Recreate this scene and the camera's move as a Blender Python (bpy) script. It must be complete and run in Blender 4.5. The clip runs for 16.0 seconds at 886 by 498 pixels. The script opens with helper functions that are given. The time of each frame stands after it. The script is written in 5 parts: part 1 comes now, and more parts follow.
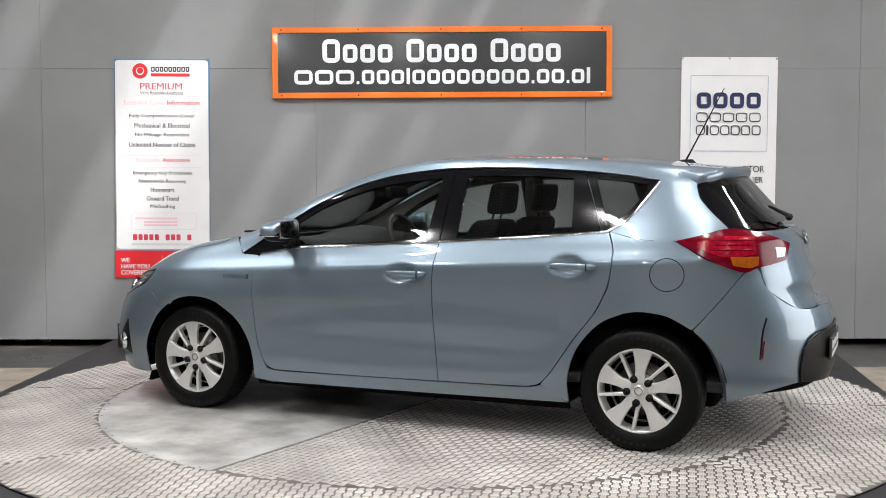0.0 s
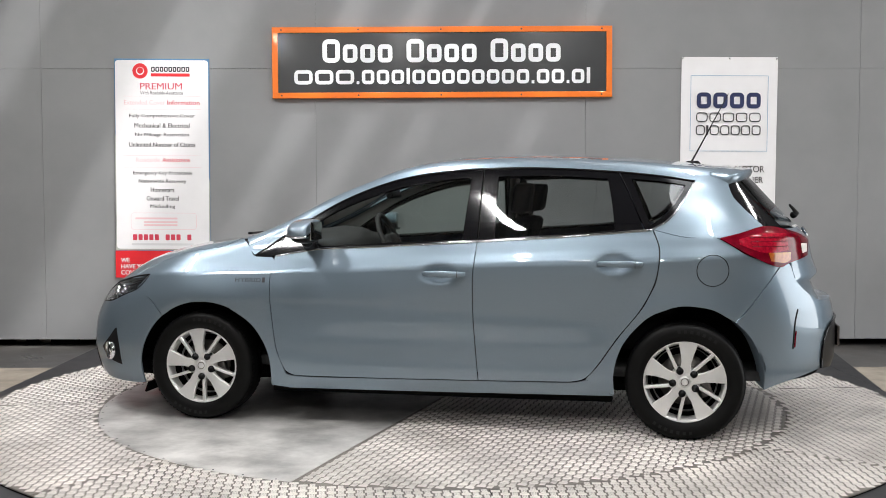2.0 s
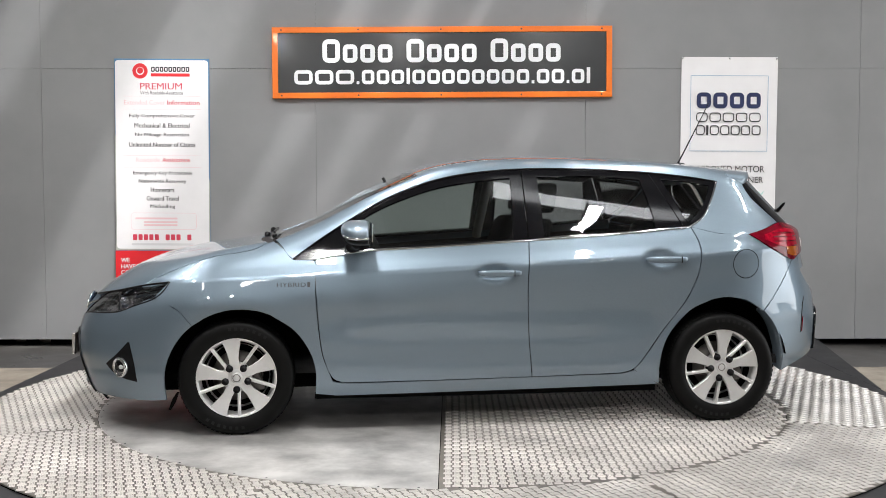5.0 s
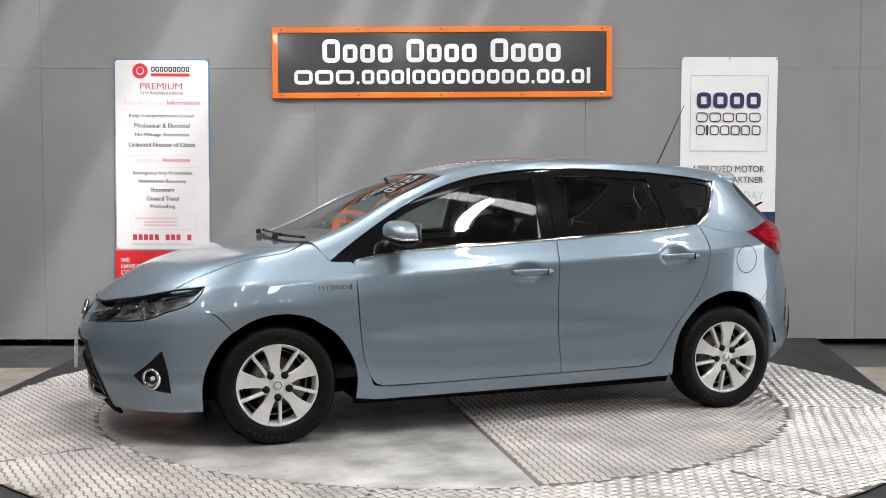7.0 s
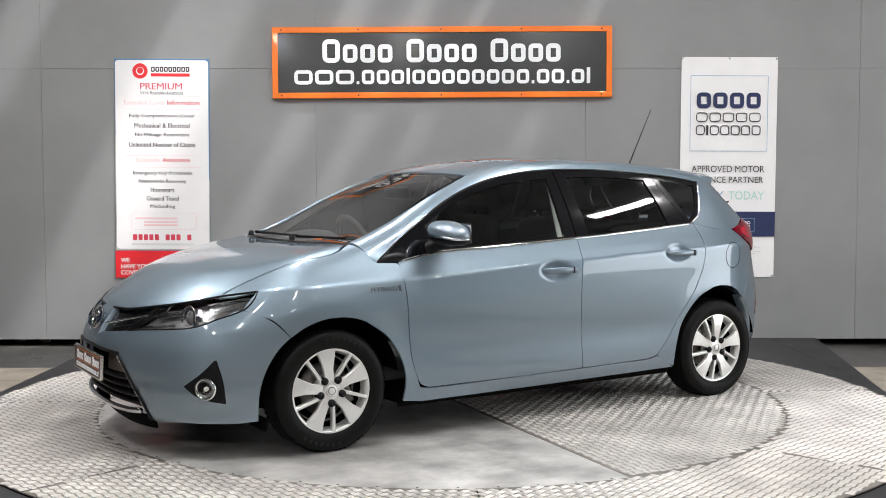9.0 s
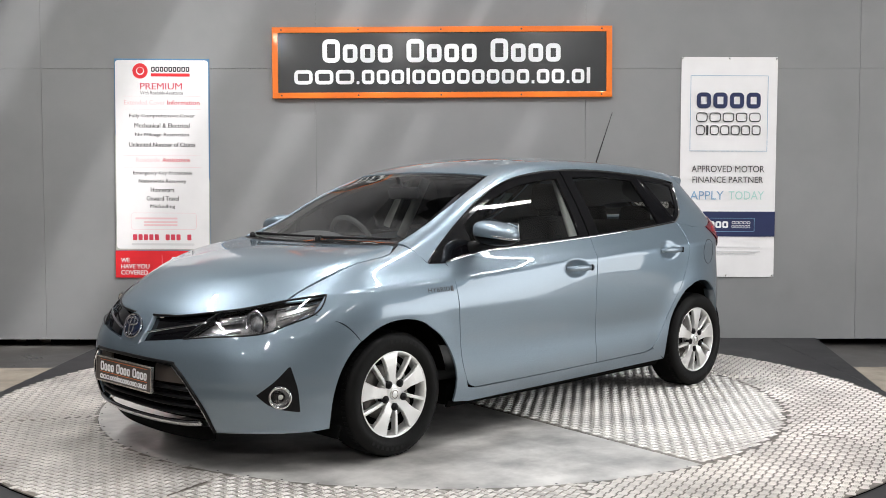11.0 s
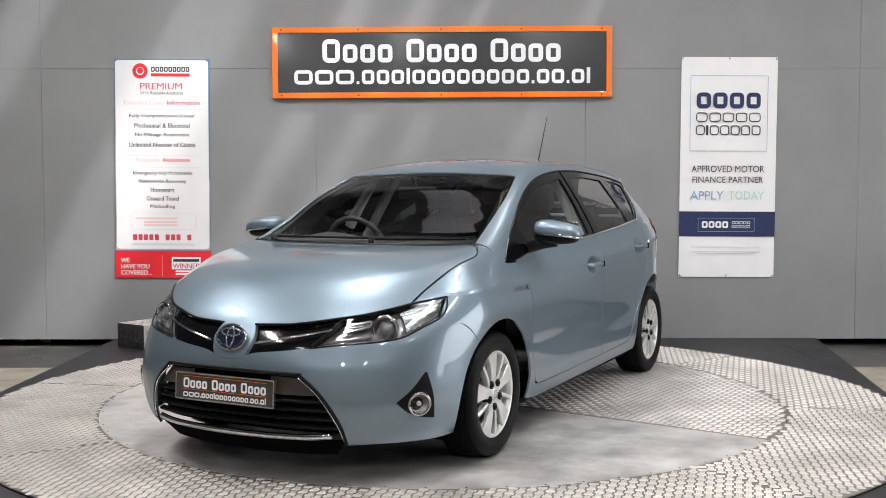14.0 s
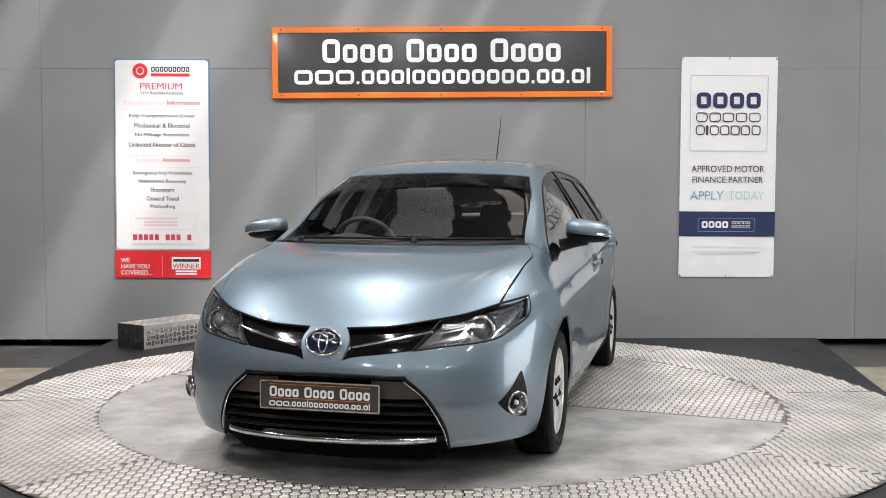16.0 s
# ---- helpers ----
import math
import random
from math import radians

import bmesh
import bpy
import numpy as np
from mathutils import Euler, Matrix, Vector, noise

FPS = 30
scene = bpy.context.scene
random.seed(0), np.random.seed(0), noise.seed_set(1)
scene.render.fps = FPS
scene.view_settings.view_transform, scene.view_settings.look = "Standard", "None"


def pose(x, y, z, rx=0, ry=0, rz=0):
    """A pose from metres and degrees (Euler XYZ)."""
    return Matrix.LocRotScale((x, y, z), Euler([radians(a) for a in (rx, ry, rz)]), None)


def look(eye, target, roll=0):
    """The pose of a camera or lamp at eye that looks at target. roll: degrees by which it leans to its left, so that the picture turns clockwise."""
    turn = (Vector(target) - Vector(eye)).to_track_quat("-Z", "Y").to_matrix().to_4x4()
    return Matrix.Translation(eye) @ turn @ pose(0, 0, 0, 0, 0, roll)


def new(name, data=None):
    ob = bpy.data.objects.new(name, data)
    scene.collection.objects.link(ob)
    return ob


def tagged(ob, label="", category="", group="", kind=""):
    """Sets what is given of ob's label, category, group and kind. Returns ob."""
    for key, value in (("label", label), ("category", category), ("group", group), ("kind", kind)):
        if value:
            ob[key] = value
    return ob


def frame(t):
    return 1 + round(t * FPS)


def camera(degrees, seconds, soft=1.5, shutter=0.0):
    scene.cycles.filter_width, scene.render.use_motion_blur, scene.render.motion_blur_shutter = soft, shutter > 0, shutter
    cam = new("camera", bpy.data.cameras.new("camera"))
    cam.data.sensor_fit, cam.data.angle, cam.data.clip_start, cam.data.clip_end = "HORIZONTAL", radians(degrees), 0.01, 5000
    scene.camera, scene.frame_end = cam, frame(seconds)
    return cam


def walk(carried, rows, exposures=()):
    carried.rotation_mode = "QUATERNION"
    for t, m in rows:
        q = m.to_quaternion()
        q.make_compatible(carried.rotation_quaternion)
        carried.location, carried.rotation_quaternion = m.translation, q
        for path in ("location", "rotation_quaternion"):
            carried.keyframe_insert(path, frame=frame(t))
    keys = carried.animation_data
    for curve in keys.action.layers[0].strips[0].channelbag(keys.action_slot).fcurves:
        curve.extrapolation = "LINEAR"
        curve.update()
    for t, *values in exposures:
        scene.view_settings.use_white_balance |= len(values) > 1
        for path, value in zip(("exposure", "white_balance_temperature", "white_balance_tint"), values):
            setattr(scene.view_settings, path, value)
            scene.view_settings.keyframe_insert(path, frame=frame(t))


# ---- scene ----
# the camera stands still on a tripod before the turntable
cam = camera(45.45, 16.0, soft=0.7)
EYE = pose(0.0, -6.417, 1.27, 86.726, 0.05, -0.04)
walk(cam, [(0, EYE), (16.0, EYE)])


# the turntable's turn: degrees at t seconds
def turn_at(t):
    return -23.95 + 6.205 * t


# ---- light ----
scene.view_settings.exposure = 0.0
world = bpy.data.worlds.new("hall_sky")
scene.world = world
world.use_nodes = True
sky = world.node_tree.nodes.new("ShaderNodeTexSky")
sky.sky_type, sky.sun_disc = "NISHITA", False
sky.sun_elevation, sky.sun_rotation = radians(55), radians(40)
sky.dust_density, sky.ozone_density = 6.0, 0.3
world.node_tree.links.new(sky.outputs[0], world.node_tree.nodes["Background"].inputs[0])
world.node_tree.nodes["Background"].inputs[1].default_value = 0.08

sun = new("sun", bpy.data.lights.new("sun", "SUN"))
sun.data.energy, sun.data.angle, sun.data.color = 3.6, radians(3.0), (1.0, 0.99, 0.97)
sun.matrix_world = look((1.6, -0.9, 6.0), (0.0, 0.35, 3.0))


# ---- materials ----
def nodes_of(name):
    m = bpy.data.materials.new(name)
    m.use_nodes = True
    nt = m.node_tree
    return m, nt, nt.nodes["Principled BSDF"]


def mat(name, col, rough=0.5, metal=0.0, coat=0.0, coat_rough=0.03, var=0.0, scale=6.0, bump=0.0, bscale=200.0,
        rvar=0.0, emit=0.0, spec=0.5, space="Object", tint=None):
    """A painted, rubber, plastic or metal surface with stains at one scale and grain at another."""
    m, nt, b = nodes_of(name)
    b.inputs["Base Color"].default_value = (*col, 1)
    b.inputs["Roughness"].default_value, b.inputs["Metallic"].default_value = rough, metal
    b.inputs["Specular IOR Level"].default_value = spec
    b.inputs["Coat Weight"].default_value, b.inputs["Coat Roughness"].default_value = coat, coat_rough
    if emit:
        b.inputs["Emission Color"].default_value = (*col, 1)
        b.inputs["Emission Strength"].default_value = emit
    tc = nt.nodes.new("ShaderNodeTexCoord")
    if var or rvar:
        n = nt.nodes.new("ShaderNodeTexNoise")
        n.inputs["Scale"].default_value, n.inputs["Detail"].default_value, n.inputs["Roughness"].default_value = scale, 6, 0.6
        nt.links.new(tc.outputs[space], n.inputs["Vector"])
        if var:
            r = nt.nodes.new("ShaderNodeValToRGB")
            dark = tint if tint else tuple(max(0, k * (1 - var)) for k in col)
            r.color_ramp.elements[0].position, r.color_ramp.elements[1].position = 0.32, 0.68
            r.color_ramp.elements[0].color = (*dark, 1)
            r.color_ramp.elements[1].color = (*(min(1, k * (1 + var * 0.5)) for k in col), 1)
            nt.links.new(n.outputs["Fac"], r.inputs["Fac"])
            nt.links.new(r.outputs["Color"], b.inputs["Base Color"])
        if rvar:
            mr = nt.nodes.new("ShaderNodeMapRange")
            mr.inputs["To Min"].default_value, mr.inputs["To Max"].default_value = max(0, rough - rvar), min(1, rough + rvar)
            nt.links.new(n.outputs["Fac"], mr.inputs["Value"])
            nt.links.new(mr.outputs["Result"], b.inputs["Roughness"])
    if bump:
        n2 = nt.nodes.new("ShaderNodeTexNoise")
        n2.inputs["Scale"].default_value, n2.inputs["Detail"].default_value = bscale, 3
        nt.links.new(tc.outputs[space], n2.inputs["Vector"])
        bp = nt.nodes.new("ShaderNodeBump")
        bp.inputs["Strength"].default_value, bp.inputs["Distance"].default_value = bump, 0.002
        nt.links.new(n2.outputs["Fac"], bp.inputs["Height"])
        nt.links.new(bp.outputs["Normal"], b.inputs["Normal"])
    return m


def glass_mat(name, col, rough=0.0, clear=0.7):
    """Thin tinted glass: part of the light passes, part is mirrored."""
    m, nt, b = nodes_of(name)
    out = nt.nodes["Material Output"]
    tr = nt.nodes.new("ShaderNodeBsdfTransparent")
    tr.inputs[0].default_value = (*(k * clear for k in col), 1)
    gl = nt.nodes.new("ShaderNodeBsdfGlossy")
    gl.inputs["Roughness"].default_value = rough
    gl.inputs["Color"].default_value = (1, 1, 1, 1)
    fr = nt.nodes.new("ShaderNodeFresnel")
    fr.inputs["IOR"].default_value = 1.6
    mx = nt.nodes.new("ShaderNodeMixShader")
    nt.links.new(fr.outputs[0], mx.inputs[0])
    nt.links.new(tr.outputs[0], mx.inputs[1])
    nt.links.new(gl.outputs[0], mx.inputs[2])
    nt.links.new(mx.outputs[0], out.inputs["Surface"])
    nt.nodes.remove(b)
    return m


def paint_mat(name):
    """Metallic blue-grey car paint: flakes under a clear coat."""
    m, nt, b = nodes_of(name)
    tc = nt.nodes.new("ShaderNodeTexCoord")
    v = nt.nodes.new("ShaderNodeTexVoronoi")
    v.inputs["Scale"].default_value = 900
    nt.links.new(tc.outputs["Object"], v.inputs["Vector"])
    r = nt.nodes.new("ShaderNodeValToRGB")
    r.color_ramp.elements[0].color, r.color_ramp.elements[1].color = (*PAINT_LO, 1), (*PAINT_HI, 1)
    nt.links.new(v.outputs["Color"], r.inputs["Fac"])
    nt.links.new(r.outputs["Color"], b.inputs["Base Color"])
    b.inputs["Metallic"].default_value, b.inputs["Roughness"].default_value = 0.62, 0.38
    b.inputs["Specular Tint"].default_value = (0.30, 0.36, 0.42, 1)
    b.inputs["Coat Weight"].default_value, b.inputs["Coat Roughness"].default_value = 1.0, 0.015
    b.inputs["Coat IOR"].default_value = 1.55
    n = nt.nodes.new("ShaderNodeTexNoise")
    n.inputs["Scale"].default_value = 60
    nt.links.new(tc.outputs["Object"], n.inputs["Vector"])
    bp = nt.nodes.new("ShaderNodeBump")
    bp.inputs["Strength"].default_value, bp.inputs["Distance"].default_value = 0.02, 0.001
    nt.links.new(n.outputs["Fac"], bp.inputs["Height"])
    nt.links.new(bp.outputs["Normal"], b.inputs["Coat Normal"])
    return m


PAINT_LO, PAINT_HI = (0.142, 0.185, 0.225), (0.232, 0.294, 0.352)
M_WALL = mat("grey_wall_paint", (0.236, 0.237, 0.244), 0.5, var=0.10, scale=1.3, bump=0.10, bscale=60, rvar=0.08)
M_WALL_JOINT = mat("dark_joint", (0.03, 0.03, 0.03), 0.8)
M_FLOOR = mat("damp_concrete", (0.09, 0.085, 0.08), 0.35, var=0.45, scale=2.2, bump=0.3, bscale=30, rvar=0.25)
M_FLOOR_PALE = mat("dry_concrete", (0.33, 0.29, 0.24), 0.8, var=0.3, scale=4, bump=0.3, bscale=50)
M_PLATFORM = mat("dark_grey_deck_paint", (0.014, 0.014, 0.016), 0.48, var=0.25, scale=3, bump=0.15, bscale=80, rvar=0.1)
M_TREAD_TOP = mat("polished_tread_lozenge", (0.78, 0.745, 0.71), 0.36, 0.6, var=0.30, scale=2.6, bump=0.1, bscale=120, rvar=0.1)
M_TREAD = mat("aluminium_tread_plate", (0.22, 0.20, 0.175), 0.42, 0.4, var=0.5, scale=3.2, bump=0.15, bscale=120, rvar=0.12)
M_TREAD_WORN = mat("worn_tread_plate", (0.19, 0.17, 0.145), 0.45, 0.4, var=0.5, scale=4.0, bump=0.15, bscale=120, rvar=0.12)
M_STEEL = mat("scuffed_steel_sheet", (0.50, 0.49, 0.475), 0.45, 0.4, var=0.45, scale=3.4, bump=0.14, bscale=26, rvar=0.18)
M_SHEEN = mat("folded_steel", (0.8, 0.8, 0.8), 0.22, 1.0, var=0.1, scale=20, rvar=0.06)
M_BLACK = mat("black_gap", (0.003, 0.003, 0.003), 0.9, spec=0.05)
M_ORANGE = mat("orange_sign_frame", (0.88, 0.185, 0.006), 0.4, var=0.06, scale=5, coat=0.2)
M_SIGN = mat("charcoal_sign_face", (0.04, 0.042, 0.044), 0.22, var=0.1, scale=2, coat=0.3, coat_rough=0.12)
M_WHITE = mat("white_lettering", (0.82, 0.83, 0.85), 0.4, var=0.04, scale=8)
M_BANNER = mat("white_banner_vinyl", (0.80, 0.79, 0.80), 0.45, var=0.05, scale=2.5, bump=0.1, bscale=9)
M_BLUE_EDGE = mat("light_blue_print", (0.09, 0.21, 0.38), 0.45, var=0.1, scale=5)
M_GREEN_EDGE = mat("grey_green_print", (0.42, 0.45, 0.40), 0.45, var=0.2, scale=5)
M_RED = mat("red_print", (0.75, 0.02, 0.03), 0.45, var=0.06, scale=5)
M_RED_TEXT = mat("crimson_print", (0.62, 0.05, 0.09), 0.5)
M_PINK = mat("faded_pink_print", (0.80, 0.55, 0.58), 0.5)
M_PALE = mat("faded_grey_print", (0.66, 0.66, 0.67), 0.5)
M_INK = mat("black_print", (0.03, 0.03, 0.035), 0.5)
M_NAVY = mat("navy_print", (0.015, 0.025, 0.09), 0.45, var=0.08, scale=5)
M_TEAL = mat("pale_teal_print", (0.42, 0.66, 0.62), 0.5)
M_SKYBLUE = mat("soft_blue_print", (0.22, 0.38, 0.55), 0.5)
# the step's plate metal, darkened in colour for its shaded end
M_STEP_SHADE = mat("step_end_shade", (0.10, 0.10, 0.105), 0.3, 0.8, var=0.3, scale=30)
M_ROOF = mat("grey_roof_sheet", (0.30, 0.30, 0.305), 0.7, var=0.2, scale=1)
# unseen walls: the pale one bounces light, the dark ones dim the reflections
M_HALL = mat("unseen_wall_pale", (0.55, 0.55, 0.55), 0.7, var=0.15, scale=0.8)
M_HALL_DARK = mat("unseen_wall_dark", (0.05, 0.05, 0.055), 0.7, var=0.2, scale=0.8)
M_TUBE = mat("lamp_tube", (1.0, 0.98, 0.95), 0.4, emit=9.0)
M_ROOFLIGHT = mat("rooflight_sheet", (0.95, 0.97, 1.0), 0.5, emit=7.0)
M_PAINT = paint_mat("blue_grey_metallic_paint")
M_TYRE = mat("tyre_rubber", (0.003, 0.003, 0.003), 0.5, var=0.3, scale=14, bump=0.3, bscale=90, spec=0.14)
M_ALLOY = mat("silver_alloy", (0.72, 0.72, 0.71), 0.30, 0.55, coat=0.4, coat_rough=0.1, var=0.06, scale=10)
M_CHROME = mat("chrome", (0.66, 0.67, 0.69), 0.07, 1.0, var=0.04, scale=30)
M_TRIM = mat("black_plastic_trim", (0.008, 0.008, 0.009), 0.35, var=0.2, scale=20, spec=0.12)
M_GLOSSBLACK = mat("gloss_black", (0.004, 0.004, 0.005), 0.09, var=0.1, scale=12, spec=0.35)
M_DARKPLASTIC = mat("dark_underbody", (0.0025, 0.0025, 0.0025), 0.85, var=0.2, scale=10, spec=0.04)
M_GREYPLATE = mat("brown_grey_plate", (0.055, 0.045, 0.04), 0.4, var=0.15, scale=8)
M_FABRIC = mat("dark_seat_fabric", (0.010, 0.010, 0.011), 0.9, spec=0.1, var=0.3, scale=25, bump=0.4, bscale=300)
M_LINER = mat("grey_headlining", (0.42, 0.41, 0.39), 0.9, var=0.1, scale=8, bump=0.2, bscale=200)
M_DASH = mat("dark_dashboard", (0.025, 0.025, 0.026), 0.7, var=0.15, scale=15, bump=0.3, bscale=200)
M_GLASS = glass_mat("tinted_glass", (0.82, 0.90, 0.87), 0.0, 0.78)
M_GLASS_DARK = glass_mat("privacy_glass", (0.80, 0.84, 0.83), 0.0, 0.78)
M_WINDSCREEN = glass_mat("windscreen_glass", (0.88, 0.94, 0.91), 0.0, 0.95)
M_LENS = glass_mat("clear_lens", (0.97, 0.97, 0.97), 0.0, 0.97)
M_REDLENS = mat("red_lamp_lens", (0.15, 0.001, 0.010), 0.12, spec=0.3, var=0.5, scale=14)
M_REDGLOW = mat("bright_red_lens", (0.34, 0.004, 0.02), 0.12, spec=0.3, var=0.5, scale=60)
M_AMBER = mat("amber_lens", (0.42, 0.10, 0.006), 0.15, coat=0.8, var=0.25, scale=40)
M_REFLECTOR = mat("lamp_reflector", (0.75, 0.76, 0.78), 0.12, 1.0, var=0.25, scale=25)
M_DARKCHROME = mat("smoked_lamp_chrome", (0.40, 0.40, 0.41), 0.20, 0.7, var=0.6, scale=18)
M_BULB = mat("milky_bulb", (0.85, 0.85, 0.82), 0.2, coat=0.5)
M_BADGE_BLUE = mat("blue_badge_tint", (0.010, 0.018, 0.045), 0.1, coat=1.0)
M_MARK = mat("worn_tyre_lettering", (0.016, 0.016, 0.016), 0.7, spec=0.1)
M_BADGE_GREY = mat("dark_chrome", (0.06, 0.06, 0.065), 0.35, 0.3)
M_DISC = mat("brake_disc_iron", (0.16, 0.15, 0.14), 0.4, 0.8, var=0.2, scale=30)


# ---- building helpers ----
def part(name, bm, material, parent, label="", smooth=True, at=None):
    me = bpy.data.meshes.new(name)
    if isinstance(bm, tuple):
        me.from_pydata(bm[0], [], bm[1])
        me.update()
    else:
        bm.to_mesh(me)
        bm.free()
    me.materials.append(material)
    if smooth:
        me.shade_smooth()
    ob = new(name, me)
    if parent is not None:
        ob.parent = parent
    if at is not None:
        ob.matrix_basis = at
    if label:
        ob["label"] = label
    return ob


def box(x0, x1, y0, y1, z0, z1, bevel=0.0, seg=2):
    bm = bmesh.new()
    bmesh.ops.create_cube(bm, size=1)
    for v in bm.verts:
        v.co = Vector((x0 + (v.co.x + .5) * (x1 - x0), y0 + (v.co.y + .5) * (y1 - y0), z0 + (v.co.z + .5) * (z1 - z0)))
    if bevel:
        bmesh.ops.bevel(bm, geom=bm.edges[:], offset=bevel, segments=seg, affect="EDGES", profile=0.6)
    return bm


def prism(pts, y0, y1):
    """A flat outline in x and z, thick from y0 to y1."""
    n = len(pts)
    vs = [(x, y0, z) for x, z in pts] + [(x, y1, z) for x, z in pts]
    fs = [tuple(range(n)), tuple(range(2 * n - 1, n - 1, -1))]
    fs += [(i, i + n, (i + 1) % n + n, (i + 1) % n) for i in range(n)]
    bm = bmesh.new()
    bv = [bm.verts.new(v) for v in vs]
    for f in fs:
        bm.faces.new([bv[i] for i in f])
    bmesh.ops.recalc_face_normals(bm, faces=bm.faces[:])
    return bm


def round_rect(x0, x1, z0, z1, r, k=4):
    pts = []
    for cx, cz, a0 in ((x1 - r, z1 - r, 0), (x0 + r, z1 - r, 90), (x0 + r, z0 + r, 180), (x1 - r, z0 + r, 270)):
        for i in range(k + 1):
            a = radians(a0 + 90 * i / k)
            pts.append((cx + r * math.cos(a), cz + r * math.sin(a)))
    return pts


def frame_shape(x0, x1, z0, z1, r, s, y0, y1, k=4):
    """A rounded frame of stroke s."""
    a, b = round_rect(x0, x1, z0, z1, r, k), round_rect(x0 + s, x1 - s, z0 + s, z1 - s, max(r - s, 0.0004), k)
    n = len(a)
    vs = [(x, y0, z) for x, z in a] + [(x, y0, z) for x, z in b] + [(x, y1, z) for x, z in a] + [(x, y1, z) for x, z in b]
    fs = []
    for i in range(n):
        j = (i + 1) % n
        fs += [(i, j, j + n, i + n), (i, i + 2 * n, j + 2 * n, j), (i + n, j + n, j + 3 * n, i + 3 * n)]
    return vs, fs


def lathe(profile, n=48, axis="y", close=False):
    """Turn (radius, along) pairs round an axis."""
    vs, fs = [], []
    m = len(profile)
    for i in range(n):
        a = 2 * math.pi * i / n
        for r, h in profile:
            x, z = r * math.cos(a), r * math.sin(a)
            vs.append((x, h, z) if axis == "y" else (x, z, h))
    for i in range(n):
        for j in range(m if close else m - 1):
            k = (j + 1) % m
            p, q = i * m, ((i + 1) % n) * m
            fs.append((p + j, p + k, q + k, q + j))
    return vs, fs


def tube(points, r, n=8, rings=None):
    """A round bar along points."""
    vs, fs = [], []
    P = [Vector(p) for p in points]
    for i, p in enumerate(P):
        d = (P[min(i + 1, len(P) - 1)] - P[max(i - 1, 0)]).normalized()
        a = d.orthogonal().normalized() if abs(d.z) > 0.95 else d.cross(Vector((0, 0, 1))).normalized()
        b = d.cross(a)
        rr = r[i] if isinstance(r, (list, tuple)) else r
        vs += [tuple(p + rr * (a * math.cos(2 * math.pi * k / n) + b * math.sin(2 * math.pi * k / n))) for k in range(n)]
    for i in range(len(P) - 1):
        for k in range(n):
            k2 = (k + 1) % n
            fs.append((i * n + k, i * n + k2, (i + 1) * n + k2, (i + 1) * n + k))
    fs += [tuple(range(n)), tuple(range((len(P) - 1) * n, len(P) * n))]
    return vs, fs


def words(body, x0, x1, z0, z1, material, parent, y=0.0, spacing=1.0, thick=0.0012, name="lettering", bold=0.0):
    """Lettering that fills the given width and height, facing -y."""
    cu = bpy.data.curves.new("text", "FONT")
    cu.body, cu.size, cu.space_character, cu.offset = body, 1.0, spacing, 0.0
    cu.resolution_u = 3
    ob = bpy.data.objects.new("text", cu)
    scene.collection.objects.link(ob)
    bpy.context.view_layer.update()
    me = bpy.data.meshes.new_from_object(ob.evaluated_get(bpy.context.evaluated_depsgraph_get()))
    co = np.empty(len(me.vertices) * 3)
    me.vertices.foreach_get("co", co)
    co = co.reshape(-1, 3)
    lo, hi = co.min(0), co.max(0)
    k = (hi - lo)
    out = np.zeros_like(co)
    out[:, 0] = x0 + (co[:, 0] - lo[0]) / max(k[0], 1e-6) * (x1 - x0)
    out[:, 2] = z0 + (co[:, 1] - lo[1]) / max(k[1], 1e-6) * (z1 - z0)
    out[:, 1] = y - thick
    if bold:
        # heavier strokes: the same letters once more, a hair to the side and behind
        faces = [tuple(p.vertices) for p in me.polygons]
        side = (z1 - z0) * bold * 3.0
        other = out + (side, 0.0002, 0.0)
        out = np.concatenate([out - (side * 0.5, 0, 0), other - (side * 0.5, 0, 0)])
        faces += [tuple(v + len(co) for v in f) for f in faces]
        me = bpy.data.meshes.new("lettering")
        me.from_pydata(out.tolist(), [], faces)
    else:
        me.vertices.foreach_set("co", out.ravel())
    me.update()
    me.materials.clear()
    me.materials.append(material)
    bpy.data.objects.remove(ob)
    bpy.data.curves.remove(cu)
    o = new(name, me)
    o.parent = parent
    return o


def emblem_row(pattern, x0, x1, z0, z1, material, parent, y=0.0, stroke=0.2, thick=0.004, name="emblem_shape", low=0.78):
    """A row of plain rounded frames and bars: capital C (tall), small o, thin i, gap _."""
    wid = {"C": 1.0, "o": 0.86, "w": 1.2, "i": 0.34, ".": 0.3, "_": 0.55}
    total = sum(wid[c] for c in pattern)
    u = (x1 - x0) / total
    x = x0
    h = z1 - z0
    for c in pattern:
        w = wid[c] * u
        if c != "_":
            top = z1 if c in "Ci" else z0 + h * low if c in "ow" else z0 + h * 0.2
            a, b = x + 0.07 * u, x + w - 0.07 * u
            s = stroke * h
            if c in ".i" or b - a < 2.2 * s:
                part(name, prism(round_rect(a, b, z0, top, min(b - a, top - z0) * 0.2), y - thick, y), material, parent, smooth=False)
            else:
                part(name, frame_shape(a, b, z0, top, min(b - a, top - z0) * 0.32, s, y - thick, y), material, parent, smooth=False)
        x += w


def empty(name, label="", category="", group="", kind="", at=None):
    ob = new(name)
    ob.empty_display_size = 0.1
    if at is not None:
        ob.matrix_basis = at
    return tagged(ob, label, category, group, kind)


# ---- the hall ----
WALL_Y = 3.06


def build_wall():
    wall = part("wall_north", box(-9.0, 9.0, WALL_Y + 0.012, WALL_Y + 0.1, -0.085, 5.2), M_WALL_JOINT, None, smooth=False)
